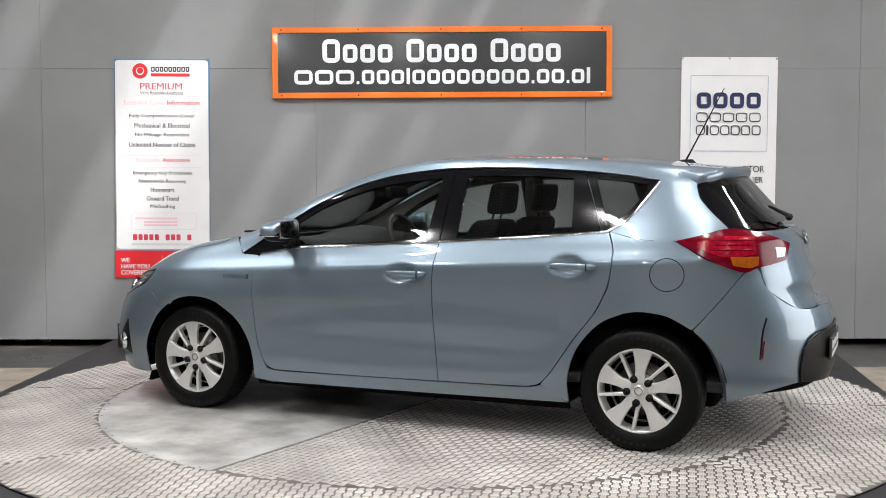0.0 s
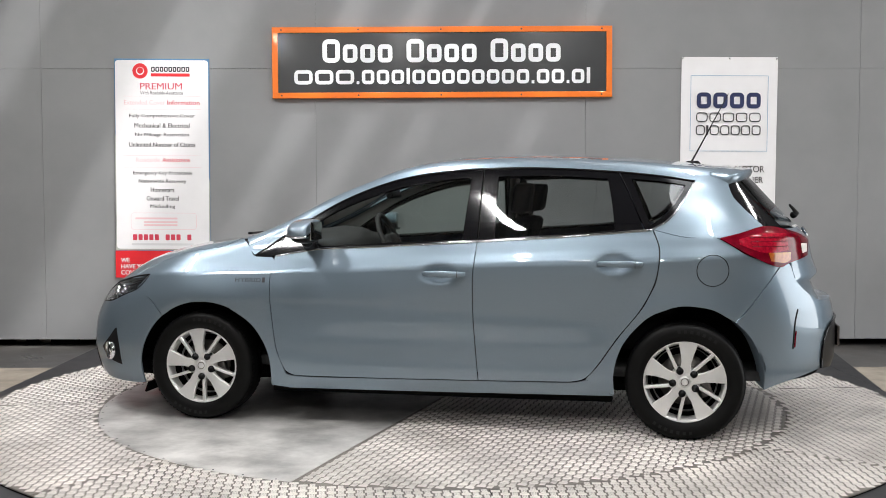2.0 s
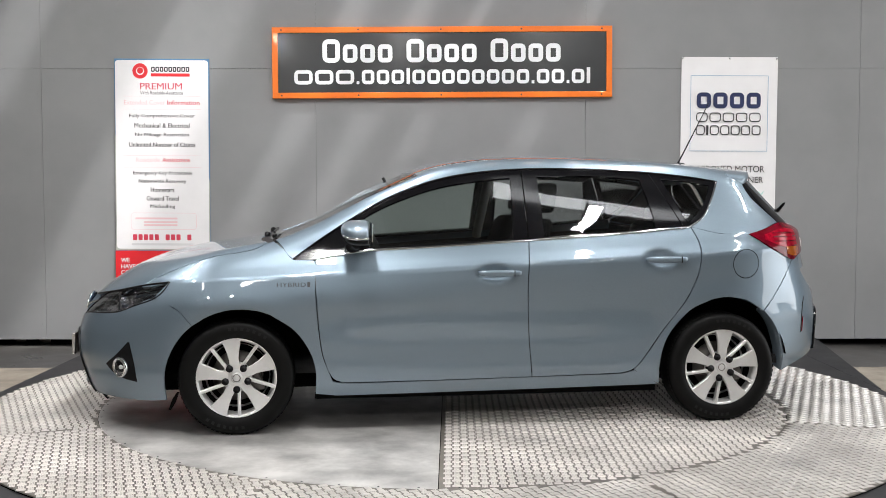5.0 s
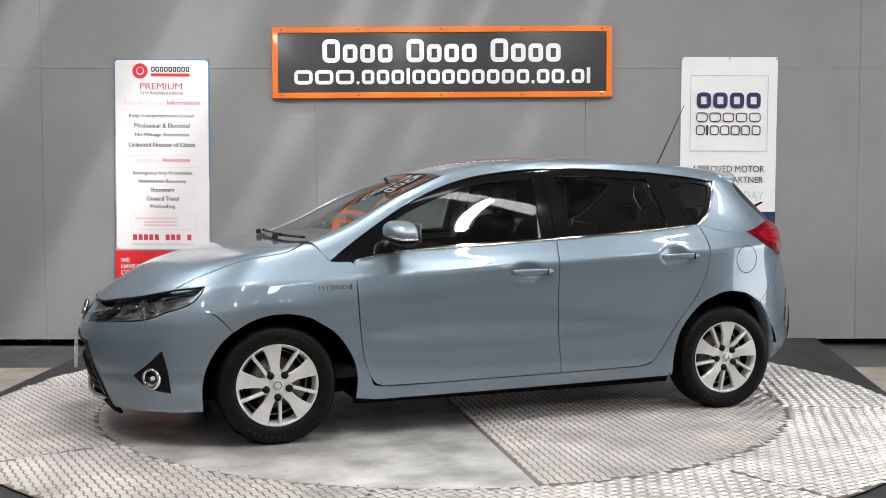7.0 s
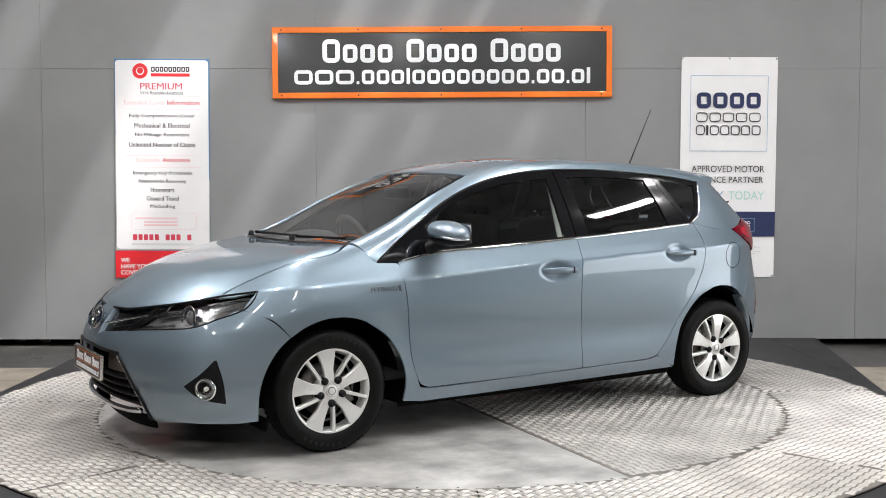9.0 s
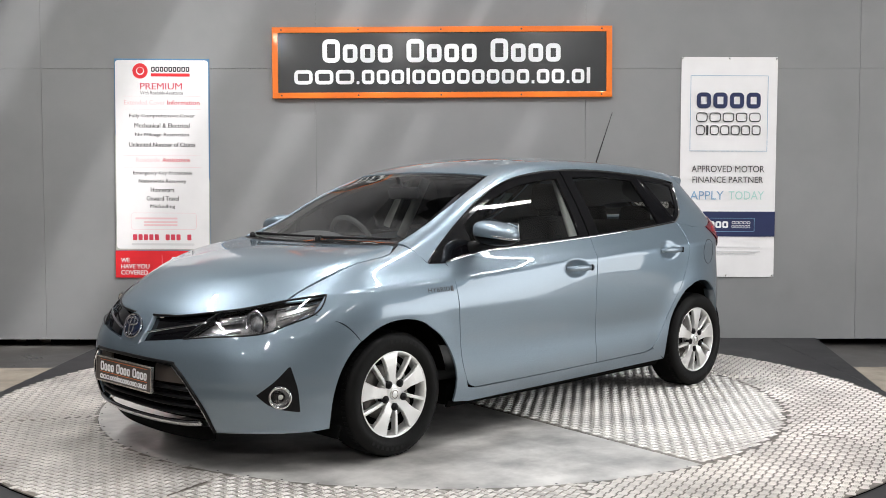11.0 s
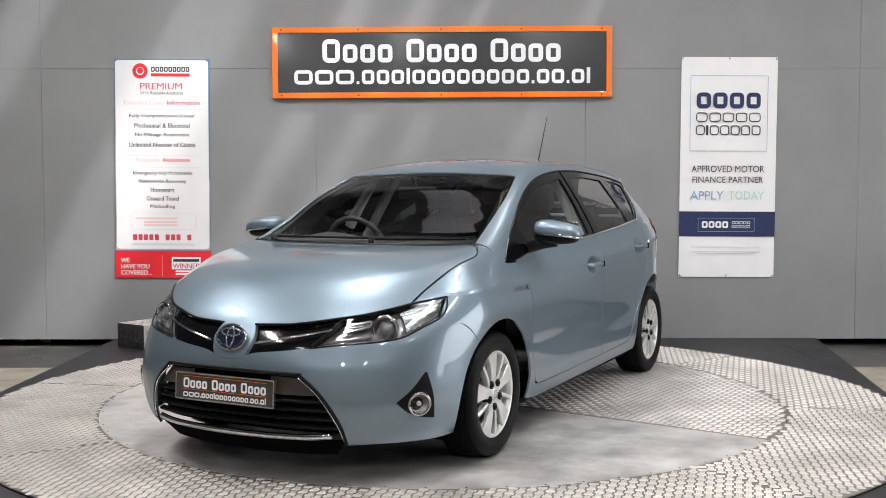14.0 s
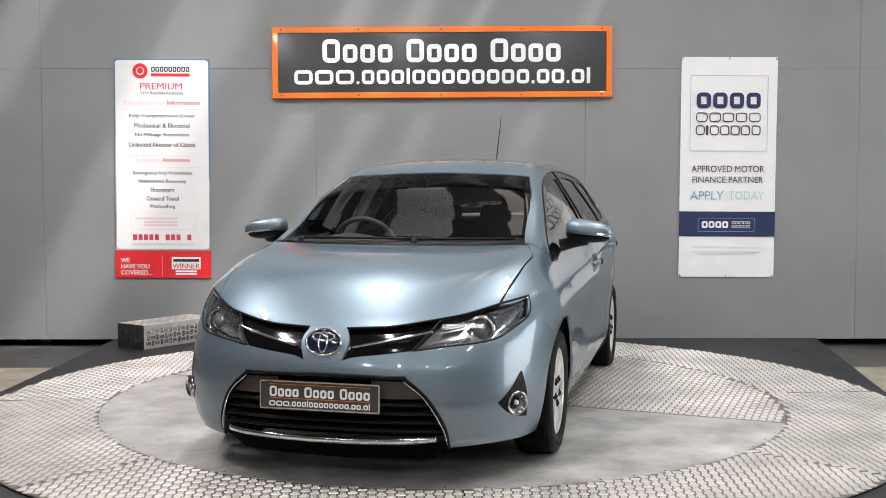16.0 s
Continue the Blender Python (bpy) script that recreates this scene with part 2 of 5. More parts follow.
    tagged(wall, "grey painted sheet-board display wall with screwed panels", "wall", kind="structure")
    rng = random.Random(4)
    xs = [-8.45, -6.005, -3.565, -1.125, 1.275, 3.715, 6.155, 8.595]
    zs = [-0.085, 2.335, 4.775]
    for r in range(2):
        for i in range(len(xs) - 1):
            g = 0.0011
            zb = zs[r] + (g if r else 0)
            d = rng.uniform(-0.0015, 0.0015)
            bm = box(xs[i] + g, xs[i + 1] - g, WALL_Y + d, WALL_Y + 0.012, zb, zs[r + 1] - g, 0.0012, 1)
            part("panel", bm, M_WALL, wall, smooth=False)
    # screw heads along the panel edges
    for x in xs[2:6]:
        for z in (0.07, 0.55, 1.1, 1.65, 2.1, 2.5):
            for s in (-0.04, 0.04):
                vs, fs = lathe([(0.0001, -0.0022), (0.004, -0.002), (0.005, 0)], 8)
                part("screw", (vs, fs), M_WALL, wall, at=pose(x + s, WALL_Y - 0.001, z + rng.uniform(-.03, .03)))
    return wall


def build_floor():
    fl = part("floor", box(-9, 9, -16, 12, -0.35, -0.15), M_FLOOR, None, smooth=False)
    tagged(fl, "dark damp concrete hall floor", "floor", kind="structure")
    pale = part("floor_strip", box(-9, 9, -16, 1.9, -0.152, -0.146), M_FLOOR_PALE, None, smooth=False)
    tagged(pale, "pale dry concrete floor beside the platform", "floor", kind="structure")
    # black sheet standing in for the shade behind the foot of the wall
    back = part("shade_behind", box(-9, 9, 4.2, 4.3, -0.15, 5.2), M_BLACK, None, smooth=False)
    tagged(back, "black sheet in place of the shade behind the display wall", "wall", kind="structure")
    for i, (x, w) in enumerate(((-3.75, 0.10), (-3.45, 0.25), (-2.9, 0.12), (3.25, 0.06), (3.32, 0.03), (5, 0.1), (-6, 0.1))):
        b = part("batten", box(x - w / 2, x + w / 2, 3.18, 3.24, -0.15, -0.05, 0.004), M_DARKPLASTIC, None, smooth=False)
        tagged(b, "dark timber batten under the display wall", "batten", "battens under the wall")
    b = part("litter_strip", box(-3.95, -3.62, 3.3, 3.5, -0.15, -0.11, 0.01), M_FLOOR_PALE, None, smooth=False)
    tagged(b, "pale offcut of board lying under the wall", "offcut")


def build_platform():
    pl = part("platform", box(-2.8, 2.8, -3.4, 2.6, -0.15, -0.012, 0.006), M_PLATFORM, None, smooth=False)
    tagged(pl, "dark grey painted deck round the turntable", "platform", kind="structure")
    # deck corner that widens towards the wall
    q = part("platform_corner", prism([(2.8, -0.15), (3.2, -0.15), (3.2, -0.0125), (2.8, -0.0125)], 0.3, 2.6), M_PLATFORM, None, smooth=False)
    me = q.data
    for v in me.vertices:
        if v.co.x > 3 and v.co.y < 1:
            v.co.x = 2.81
    tagged(q, "dark grey painted deck edge", "platform", kind="structure")


def build_hall():
    # east wall, out of view, round an assumed opening for an added lamp
    bm = bmesh.new()
    for y0, y1, z0, z1 in ((-16, FILL_Y0, -0.15, 5.2), (FILL_Y1, 4.2, -0.15, 5.2), (FILL_Y0, FILL_Y1, FILL_TOP, 5.2)):
        c = [bm.verts.new((x, y, z)) for x in (9.0, 9.1) for y in (y0, y1) for z in (z0, z1)]
        for f in ((0, 1, 3, 2), (4, 6, 7, 5), (0, 4, 5, 1), (2, 3, 7, 6), (0, 2, 6, 4), (1, 5, 7, 3)):
            bm.faces.new([c[i] for i in f])
    # added lamp that brightens the car's nose and tail from the right
    side_fill = new("east_fill", bpy.data.lights.new("east_fill", "AREA"))
    side_fill.data.shape, side_fill.data.size, side_fill.data.size_y, side_fill.data.energy = "RECTANGLE", FILL_Y1 - FILL_Y0, FILL_TOP + 0.1, FILL_W
    side_fill.data.color = (0.97, 0.99, 1.0)
    side_fill.matrix_world = pose(9.05, (FILL_Y0 + FILL_Y1) / 2, FILL_TOP / 2 - 0.05, 90, 0, 90)
    for n, b in (("wall_south", box(-9, 9, -16.1, -16, -0.15, 5.2)), ("wall_west", box(-9.1, -9, -16, 4.2, -0.15, 5.2)), ("wall_east", bm)):
        tagged(part(n, b, M_HALL if n == "wall_south" else M_HALL_DARK, None, smooth=False), "unseen hall wall, its tone set for reflections on the car", "wall", kind="structure")
    # unseen roof sheets, long slots placed to shape sun streaks on the display wall
    bm = bmesh.new()
    slots = [(-3.7, .3), (-2.4, .45), (-0.75, .75), (0.5, .28), (1.08, .24), (1.62, .17), (2.6, .15)]
    x = -9.0
    def sheet(x0, x1, y0, y1):
        vs = [bm.verts.new(c) for c in ((x0, y0, 5.2), (x1, y0, 5.2), (x1, y1, 5.2), (x0, y1, 5.2))]
        us = [bm.verts.new(c) for c in ((x0, y0, 5.26), (x1, y0, 5.26), (x1, y1, 5.26), (x0, y1, 5.26))]
        bm.faces.new(vs[::-1]), bm.faces.new(us)
        for i in range(4):
            j = (i + 1) % 4
            bm.faces.new((vs[i], vs[j], us[j], us[i]))
    sheet(-9, 9, -16, SLOT_Y)
    sheet(-9, 9, 3.2, 4.3)
    for c, w in slots:
        sheet(x, c - w / 2, SLOT_Y, 3.2)
        x = c + w / 2
    sheet(x, 9, SLOT_Y, 3.2)
    # steel purlins and rafters under the sheets
    def beam(x0, x1, y0, y1, z0, z1):
        c = [bm.verts.new((a, b, d)) for a in (x0, x1) for b in (y0, y1) for d in (z0, z1)]
        for f in ((0, 1, 3, 2), (4, 6, 7, 5), (0, 4, 5, 1), (2, 3, 7, 6), (0, 2, 6, 4), (1, 5, 7, 3)):
            bm.faces.new([c[i] for i in f])
    for y in (-10.4, -7.6, -4.7, -3.2, -1.4, 0.3):
        beam(-9, 9, y - 0.06, y + 0.06, 4.98, 5.199)
    for x0 in (-5.0, -2.2, 0.55, 3.3, 6.0):
        beam(x0 - 0.05, x0 + 0.05, -16, 0.24, 4.88, 4.979)
    tagged(part("ceiling", bm, M_ROOF, None, smooth=False), "unseen grey sheet roof with purlins, slotted to shape sun streaks", "ceiling", kind="structure")


SLOT_Y = 0.6
FILL_Y0, FILL_Y1, FILL_TOP, FILL_W = -3.6, 1.2, 3.6, 230.0


def build_lights():
    for y, watts in ((0.0, 1.3), (-2.6, 1.15), (-5.6, 0.32), (-10.0, 1.5)):
        for x in (-3.45, -0.72, 1.95, 4.6):
            th = empty("ceiling_light", "long white fluorescent batten hanging under the roof", "ceiling light", "hall ceiling lights", at=pose(x, y, 4.4, 0, 0, 90))
            part("housing", box(-0.55, 0.55, -0.06, 0.06, 0.03, 0.09, 0.006), M_WHITE, th)
            part("diffuser", box(-0.54, 0.54, -0.05, 0.05, 0.0, 0.028, 0.012), M_TUBE, th, "glowing diffuser")
            for s in (-0.4, 0.4):
                part("wire", tube([(s, 0, 0.09), (s, 0, 0.8)], 0.003, 6), M_TRIM, th)
            la = new("tube_light", bpy.data.lights.new("tube_light", "AREA"))
            la.data.shape, la.data.size, la.data.size_y, la.data.energy = "RECTANGLE", 1.1, 0.12, LAMP_W * watts * (1 - 0.08 * x)
            la.data.color = (1.0, 0.985, 0.972)
            la.matrix_world = pose(x, y, 4.39, 0, 0, 90)
    # broad rooflights over the hall
    for y, x in ((-2.42, 2.05),):
        r = part("rooflight", box(x - 1.05, x + 1.05, y - 0.2, y + 0.2, 5.16, 5.198), M_ROOFLIGHT, None, smooth=False)
        tagged(r, "broad translucent rooflight sheet in the hall roof", "rooflight", "rooflights")


LAMP_W = 62.0
build_wall()
build_floor()
build_platform()
build_hall()
build_lights()


# ---- things on the wall ----
def build_sign():
    s = empty("wall_sign", "charcoal dealer sign board with bright orange frame and white lettering shapes", "sign", at=pose(0, WALL_Y - 0.045, 2.385, 0, -0.25, 0))
    part("board", box(-1.47, 1.47, 0.0, 0.04, -0.275, 0.275, 0.003), M_SIGN, s, smooth=False)
    for b in ((-1.502, 1.502, 0.262, 0.312), (-1.502, 1.502, -0.312, -0.262)):
        part("frame_rail", box(b[0], b[1], -0.012, 0.045, b[2], b[3], 0.004), M_ORANGE, s, "bright orange frame rail", smooth=False)
    for a, b in ((-1.502, -1.452), (1.452, 1.502)):
        part("frame_stile", box(a, b, -0.0118, 0.0448, -0.262, 0.262, 0.003), M_ORANGE, s, "bright orange frame stile", smooth=False)
    for x in (-1.42, -0.74, -0.01, 0.7, 1.41):
        for z in (0.288, -0.288):
            part("rivet", lathe([(0.0001, -0.004), (0.006, -0.003), (0.008, 0)], 8), M_INK, s, at=pose(x, -0.012, z))
    emblem_row("Cooo_Cooo_Cooo", -1.07, 1.06, 0.0, 0.205, M_WHITE, s, 0.0, 0.2)
    emblem_row("www.oooioooooooo.oo.oi", -1.32, 1.32, -0.19, -0.05, M_WHITE, s, 0.0, 0.22, low=0.9)


def build_warranty_banner():
    s = empty("warranty_banner", "white warranty banner with blue edge, red foot and black lettering", "banner", at=pose(-2.495, WALL_Y - 0.016, 1.45, 0, 0.35, 0))
    part("sheet", box(-0.422, 0.422, 0.004, 0.014, -0.975, 0.972, 0.002), M_BLUE_EDGE, s, "light blue printed edge", smooth=False)
    part("edge_print", prism([(-0.421, -0.73), (0.421, -0.73), (0.421, -0.1), (-0.421, 0.3)], 0.001, 0.0038), M_GREEN_EDGE, s, smooth=False)
    part("panel", prism(round_rect(-0.413, 0.413, -0.718, 0.958, 0.03), -0.002, 0.0008), M_BANNER, s, "white printed panel", smooth=False)
    part("foot", box(-0.427, 0.427, -0.0015, 0.0038, -0.977, -0.735), M_RED, s, "bright red printed foot", smooth=False)
    y = -0.0025
    # round emblem and bars in place of the maker's mark
    part("emblem", lathe([(0.035, y), (0.068, y), (0.068, y + .001)], 28), M_RED, s, at=pose(-0.19, -0.0003, 0.862), smooth=False)
    part("emblem", lathe([(0.0001, y), (0.028, y), (0.028, y + .001)], 20), M_RED, s, at=pose(-0.19, -0.0003, 0.866), smooth=False)
    emblem_row("CCCCCCCCC", -0.095, 0.25, 0.855, 0.9, M_INK, s, y + .001, 0.24, 0.0012)
    part("bar", prism(round_rect(-0.095, 0.25, 0.815, 0.842, 0.004), y - 0.001, y + .001), M_RED, s, smooth=False)
    words("PREMIUM", -0.19, 0.18, 0.70, 0.757, M_RED_TEXT, s, y, bold=0.008)
    words("With Roadside Assistance", -0.19, 0.19, 0.655, 0.685, M_INK, s, y)
    for z in (0.64, 0.525, 0.115, 0.01):
        part("rule", box(-0.345, 0.345, y - 0.001, y + .001, z - 0.001, z + 0.001), M_PINK, s, smooth=False)
    words("Extended Cover", -0.335, 0.03, 0.565, 0.605, M_PINK, s, y)
    words("Information", 0.05, 0.335, 0.565, 0.605, M_RED_TEXT, s, y, bold=0.012)
    for w, a, z in (("Fully Comprehensive Cover", 0.29, 0.432), ("Mechanical & Electrical", 0.245, 0.35),
                    ("No Mileage Restriction", 0.24, 0.265), ("Unlimited Number of Claims", 0.295, 0.18),
                    ("Emergency Key Protection", 0.26, -0.075), ("Nationwide Recovery", 0.212, -0.148),
                    ("Homestart", 0.105, -0.222), ("Onward Travel", 0.143, -0.298), ("Misfuelling", 0.11, -0.372)):
        words(w, -a, a, z + 0.011, z + 0.052, M_INK, s, y, bold=0.014)
    words("Roadside", -0.235, -0.02, 0.058, 0.096, M_PINK, s, y)
    words("Assistance", 0.0, 0.245, 0.058, 0.096, M_RED_TEXT, s, y, bold=0.012)
    part("box_outline", frame_shape(-0.285, 0.3, -0.545, -0.395, 0.025, 0.003, y - 0.001, y + .001), M_PINK, s, smooth=False)
    for x0, x1, z in ((-0.245, 0.13, -0.445), (-0.17, 0.13, -0.478), (-0.17, 0.13, -0.505)):
        part("bar", prism(round_rect(x0, x1, z - .008, z + .008, 0.003), y - 0.001, y + .001), M_PINK, s, smooth=False)
    for i in range(11):
        if i not in (5, 9):
            x = -0.268 + i * 0.0485
            part("bar", prism(round_rect(x, x + 0.036, -0.64, -0.588, 0.006), y - 0.001, y + .001), M_RED_TEXT, s, smooth=False)
    part("bar", prism(round_rect(-0.28, 0.28, -0.687, -0.668, 0.004), y - 0.001, y + .001), M_PALE, s, smooth=False)
    words("WE", -0.378, -0.30, -0.84, -0.80, M_WHITE, s, y, bold=0.02)
    words("HAVE YOU", -0.378, -0.125, -0.895, -0.855, M_WHITE, s, y, bold=0.02)
    words("COVERED...", -0.378, -0.105, -0.95, -0.91, M_WHITE, s, y, bold=0.02)
    part("rule", box(-0.012, -0.009, y - 0.001, y + .001, -0.965, -0.775), M_PINK, s, smooth=False)
    part("box_white", prism(round_rect(0.075, 0.335, -0.9, -0.79, 0.005), y - 0.0003, y + .001), M_WHITE, s, smooth=False)
    part("bar", prism(round_rect(0.088, 0.32, -0.832, -0.808, 0.003), y - 0.0016, y - .0004), M_INK, s, smooth=False)
    words("WINNER", 0.085, 0.325, -0.893, -0.848, M_RED_TEXT, s, y - 0.0004, bold=0.01)
    for z in (-0.918, -0.942):
        part("bar", prism(round_rect(0.11, 0.3, z - .008, z + .008, 0.003), y - 0.001, y + .001), M_WHITE, s, smooth=False)


def build_finance_banner():
    s = empty("finance_banner", "white vinyl finance banner with navy band and dark lettering", "banner", at=pose(2.549, WALL_Y - 0.016, 1.454, 0, 0.25, 0))
    vs, fs = [], []
    nx, nz = 12, 30
    for j in range(nz + 1):
        for i in range(nx + 1):
            x, z = -0.427 + 0.854 * i / nx, -0.978 + 1.956 * j / nz
            vs.append((x, 0.004 + 0.003 * math.sin(3 * x + 5 * z) * math.sin(2.2 * z), z))
    for j in range(nz):
        for i in range(nx):
            a = j * (nx + 1) + i
            fs.append((a, a + 1, a + nx + 2, a + nx + 1))
    sh = part("sheet", (vs, fs), M_BANNER, s)
    y = -0.0018
    part("band", box(-0.427, 0.427, y, y + 0.002, -0.615, -0.392), M_NAVY, s, "navy printed band", smooth=False)
    part("box_outline", frame_shape(-0.345, 0.345, 0.145, 0.815, 0.004, 0.004, y - .001, y + .001), M_SKYBLUE, s, smooth=False)
    emblem_row("CCCC", -0.30, 0.29, 0.525, 0.665, M_NAVY, s, y, 0.26, 0.0015)
    emblem_row("CCCCC", -0.30, 0.29, 0.405, 0.488, M_INK, s, y, 0.1, 0.0015)
    emblem_row("CiCCCCC", -0.30, 0.29, 0.288, 0.375, M_INK, s, y, 0.1, 0.0015)
    words("APPROVED MOTOR", -0.325, 0.325, -0.042, 0.017, M_INK, s, y)
    words("FINANCE PARTNER", -0.315, 0.315, -0.135, -0.08, M_INK, s, y)
    words("APPLY", -0.335, -0.035, -0.285, -0.21, M_SKYBLUE, s, y)
    words("TODAY", 0.01, 0.325, -0.285, -0.21, M_TEAL, s, y)
    part("box_outline", frame_shape(-0.26, 0.245, -0.572, -0.45, 0.004, 0.003, y - .002, y - .0005), M_SKYBLUE, s, smooth=False)
    emblem_row("CCCC", -0.23, 0.015, -0.54, -0.478, M_WHITE, s, y - .0005, 0.27, 0.0015)
    emblem_row("CCCCC", 0.04, 0.21, -0.503, -0.478, M_WHITE, s, y - .0005, 0.16, 0.0015)
    emblem_row("CiCCCCC", 0.04, 0.21, -0.54, -0.513, M_WHITE, s, y - .0005, 0.16, 0.0015)
    for x0, x1, z in ((-0.32, 0.3, -0.71), (-0.32, 0.3, -0.75), (-0.28, 0.26, -0.768)):
        part("bar", prism(round_rect(x0, x1, z - .005, z + .005, 0.002), y - 0.001, y + .001), M_PALE, s, smooth=False)
    for x in (-0.415, 0.0, 0.415):
        for z in (0.965, -0.965):
            part("eyelet", lathe([(0.003, -0.003), (0.008, -0.002), (0.009, 0.001)], 10), M_SHEEN, s, at=pose(x, 0, z))


build_sign()
build_warranty_banner()
build_finance_banner()


# ---- turntable ----
def tread(inside, step, ang, x0, x1, y0, y1, h=0.0026, z=0.0, bars=4):
    """Raised bars of a tread plate in square groups, turned by a right angle from group to group, wherever inside() holds."""
    ca, sa = math.cos(ang), math.sin(ang)
    L, pitch = step * 0.50, step * 0.62 / bars
    Wd = pitch * 0.46
    group = []
    for k in range(bars):
        o = (k - (bars - 1) / 2) * pitch
        group += [(-L, o - Wd, 0), (L, o - Wd, 0), (L, o + Wd, 0), (-L, o + Wd, 0),
                  (-L * .90, o - Wd * .6, h), (L * .90, o - Wd * .6, h), (L * .90, o + Wd * .6, h), (-L * .90, o + Wd * .6, h)]
    group = np.array(group)
    gf = []
    for k in range(bars):
        b = 8 * k
        gf += [(b + 4, b + 5, b + 6, b + 7), (b, b + 1, b + 5, b + 4), (b + 1, b + 2, b + 6, b + 5), (b + 2, b + 3, b + 7, b + 6), (b + 3, b, b + 4, b + 7)]
    gf = np.array(gf)
    R = max(abs(x0), abs(x1), abs(y0), abs(y1)) * 1.5
    n = int(R / step) + 1
    spots = []
    for i in range(-n, n + 1):
        for j in range(-n, n + 1):
            u, v = i * step, j * step
            x, y = u * ca - v * sa, u * sa + v * ca
            if x0 <= x <= x1 and y0 <= y <= y1 and inside(x, y):
                spots.append((x, y, ang + (math.pi / 2 if (i + j) % 2 else 0.0)))
    vs, fs = [], []
    for k, (x, y, b) in enumerate(spots):
        cb, sb = math.cos(b), math.sin(b)
        vs.append(np.stack([x + group[:, 0] * cb - group[:, 1] * sb, y + group[:, 0] * sb + group[:, 1] * cb, z + group[:, 2]], 1))
        fs.append(gf + k * len(group))
    return np.concatenate(vs).tolist(), np.concatenate(fs).tolist()


def ring_sector(r0, r1, a0, a1, z0, z1, n=24):
    vs, fs = [], []
    for i in range(n + 1):
        a = a0 + (a1 - a0) * i / n
        c, s = math.cos(a), math.sin(a)
        vs += [(r0 * c, r0 * s, z1), (r1 * c, r1 * s, z1), (r1 * c, r1 * s, z0), (r0 * c, r0 * s, z0)]
    for i in range(n):
        k = 4 * i
        for j in range(4):
            j2 = (j + 1) % 4
            fs.append((k + j, k + j2, k + 4 + j2, k + 4 + j))
    fs += [(0, 1, 2, 3), (4 * n + 3, 4 * n + 2, 4 * n + 1, 4 * n)]
    return vs, fs


R_IN, R_OUT = 2.005, 2.70


def build_turntable():
    tt = empty("turntable", "round revolving car turntable of bright aluminium tread plate", "turntable")
    base = part("base", lathe([(0.0001, -0.006), (R_OUT, -0.006), (R_OUT, -0.14), (0.0001, -0.14)], 128, "z"), M_BLACK, tt, smooth=False)
    n = 8
    for i in range(n):
        g = 0.0016
        a0, a1 = 2 * math.pi * i / n + 0.30, 2 * math.pi * (i + 1) / n + 0.30
        pl = part("plate", ring_sector(R_IN + 0.003, R_OUT, a0 + g, a1 - g, -0.006, 0.0), M_TREAD if i % 3 else M_TREAD_WORN, tt, smooth=False)
        mid = (a0 + a1) / 2

        def inside(x, y, a0=a0, a1=a1):
            r = math.hypot(x, y)
            a = (math.atan2(y, x) - a0) % (2 * math.pi)
            return R_IN + 0.012 < r < R_OUT - 0.010 and 0.0035 < a < a1 - a0 - 0.0035
        xs = [r * math.cos(a0 + (a1 - a0) * k / 8) for r in (R_IN, R_OUT) for k in range(9)]
        ys = [r * math.sin(a0 + (a1 - a0) * k / 8) for r in (R_IN, R_OUT) for k in range(9)]
        tp = part("tread_pattern", tread(inside, TREAD, mid + (0.4 if i % 2 else -0.5), min(xs), max(xs), min(ys), max(ys)), M_TREAD_TOP, pl, smooth=False)
        tagged(tp, kind="stuff")
    # inner disc: tread plate on one side of a chord, plain steel sheet on the other
    def chord_disc(sign, gap=0.002, n=96):
        pts = []
        for k in range(n):
            a = 2 * math.pi * k / n
            x, y = R_IN * math.cos(a), R_IN * math.sin(a)
            pts.append((x, y))
        out = []
        for k in range(n):
            p, q = pts[k], pts[(k + 1) % n]
            dp, dq = side_of(*p) * sign - gap, side_of(*q) * sign - gap
            if dp >= 0:
                out.append(p)
            if dp * dq < 0:
                t = dp / (dp - dq)
                out.append((p[0] + t * (q[0] - p[0]), p[1] + t * (q[1] - p[1])))
        vs = [(x, y, 0.0) for x, y in out] + [(x, y, -0.006) for x, y in out]
        m = len(out)
        fs = [tuple(range(m)), tuple(range(2 * m - 1, m - 1, -1))] + [(i, (i + 1) % m, (i + 1) % m + m, i + m) for i in range(m)]
        return vs, fs
    a = part("disc_plate", chord_disc(1), M_TREAD, tt, smooth=False)
    tp = part("tread_pattern", tread(lambda x, y: math.hypot(x, y) < R_IN - 0.013 and side_of(x, y) > 0.012, TREAD, CHORD_A, -2, 2, -2, 2), M_TREAD_TOP, a, smooth=False)
    tagged(tp, kind="stuff")
    part("disc_sheet", chord_disc(-1), M_STEEL, tt, "scuffed plain steel sheet", smooth=False)
    # rivets along the chord and round the disc
    rv = lathe([(0.0001, 0.0018), (0.004, 0.0014), (0.0055, 0.0)], 8, "z")
    first = None
    for k in range(72):
        an = 2 * math.pi * k / 72
        for r in (R_IN - 0.018, R_IN + 0.02):
            o = part("rivet", rv, M_INK, tt, at=pose(r * math.cos(an), r * math.sin(an), 0)) if first is None else new("rivet", first.data)
            if first is None:
                first = o
            else:
                o.parent = tt
                o.matrix_basis = pose(r * math.cos(an), r * math.sin(an), 0)
    return tt


TREAD = 0.040
CHORD_A, CHORD_D = radians(-97.6), 0.0


def side_of(x, y):
    return x * -math.sin(CHORD_A) + y * math.cos(CHORD_A) - CHORD_D


turntable = build_turntable()


def build_step():
    s = empty("step_box", "folded tread-plate step box on the deck", "step", at=pose(-2.376, 1.95, -0.012, 0, 0, 55))
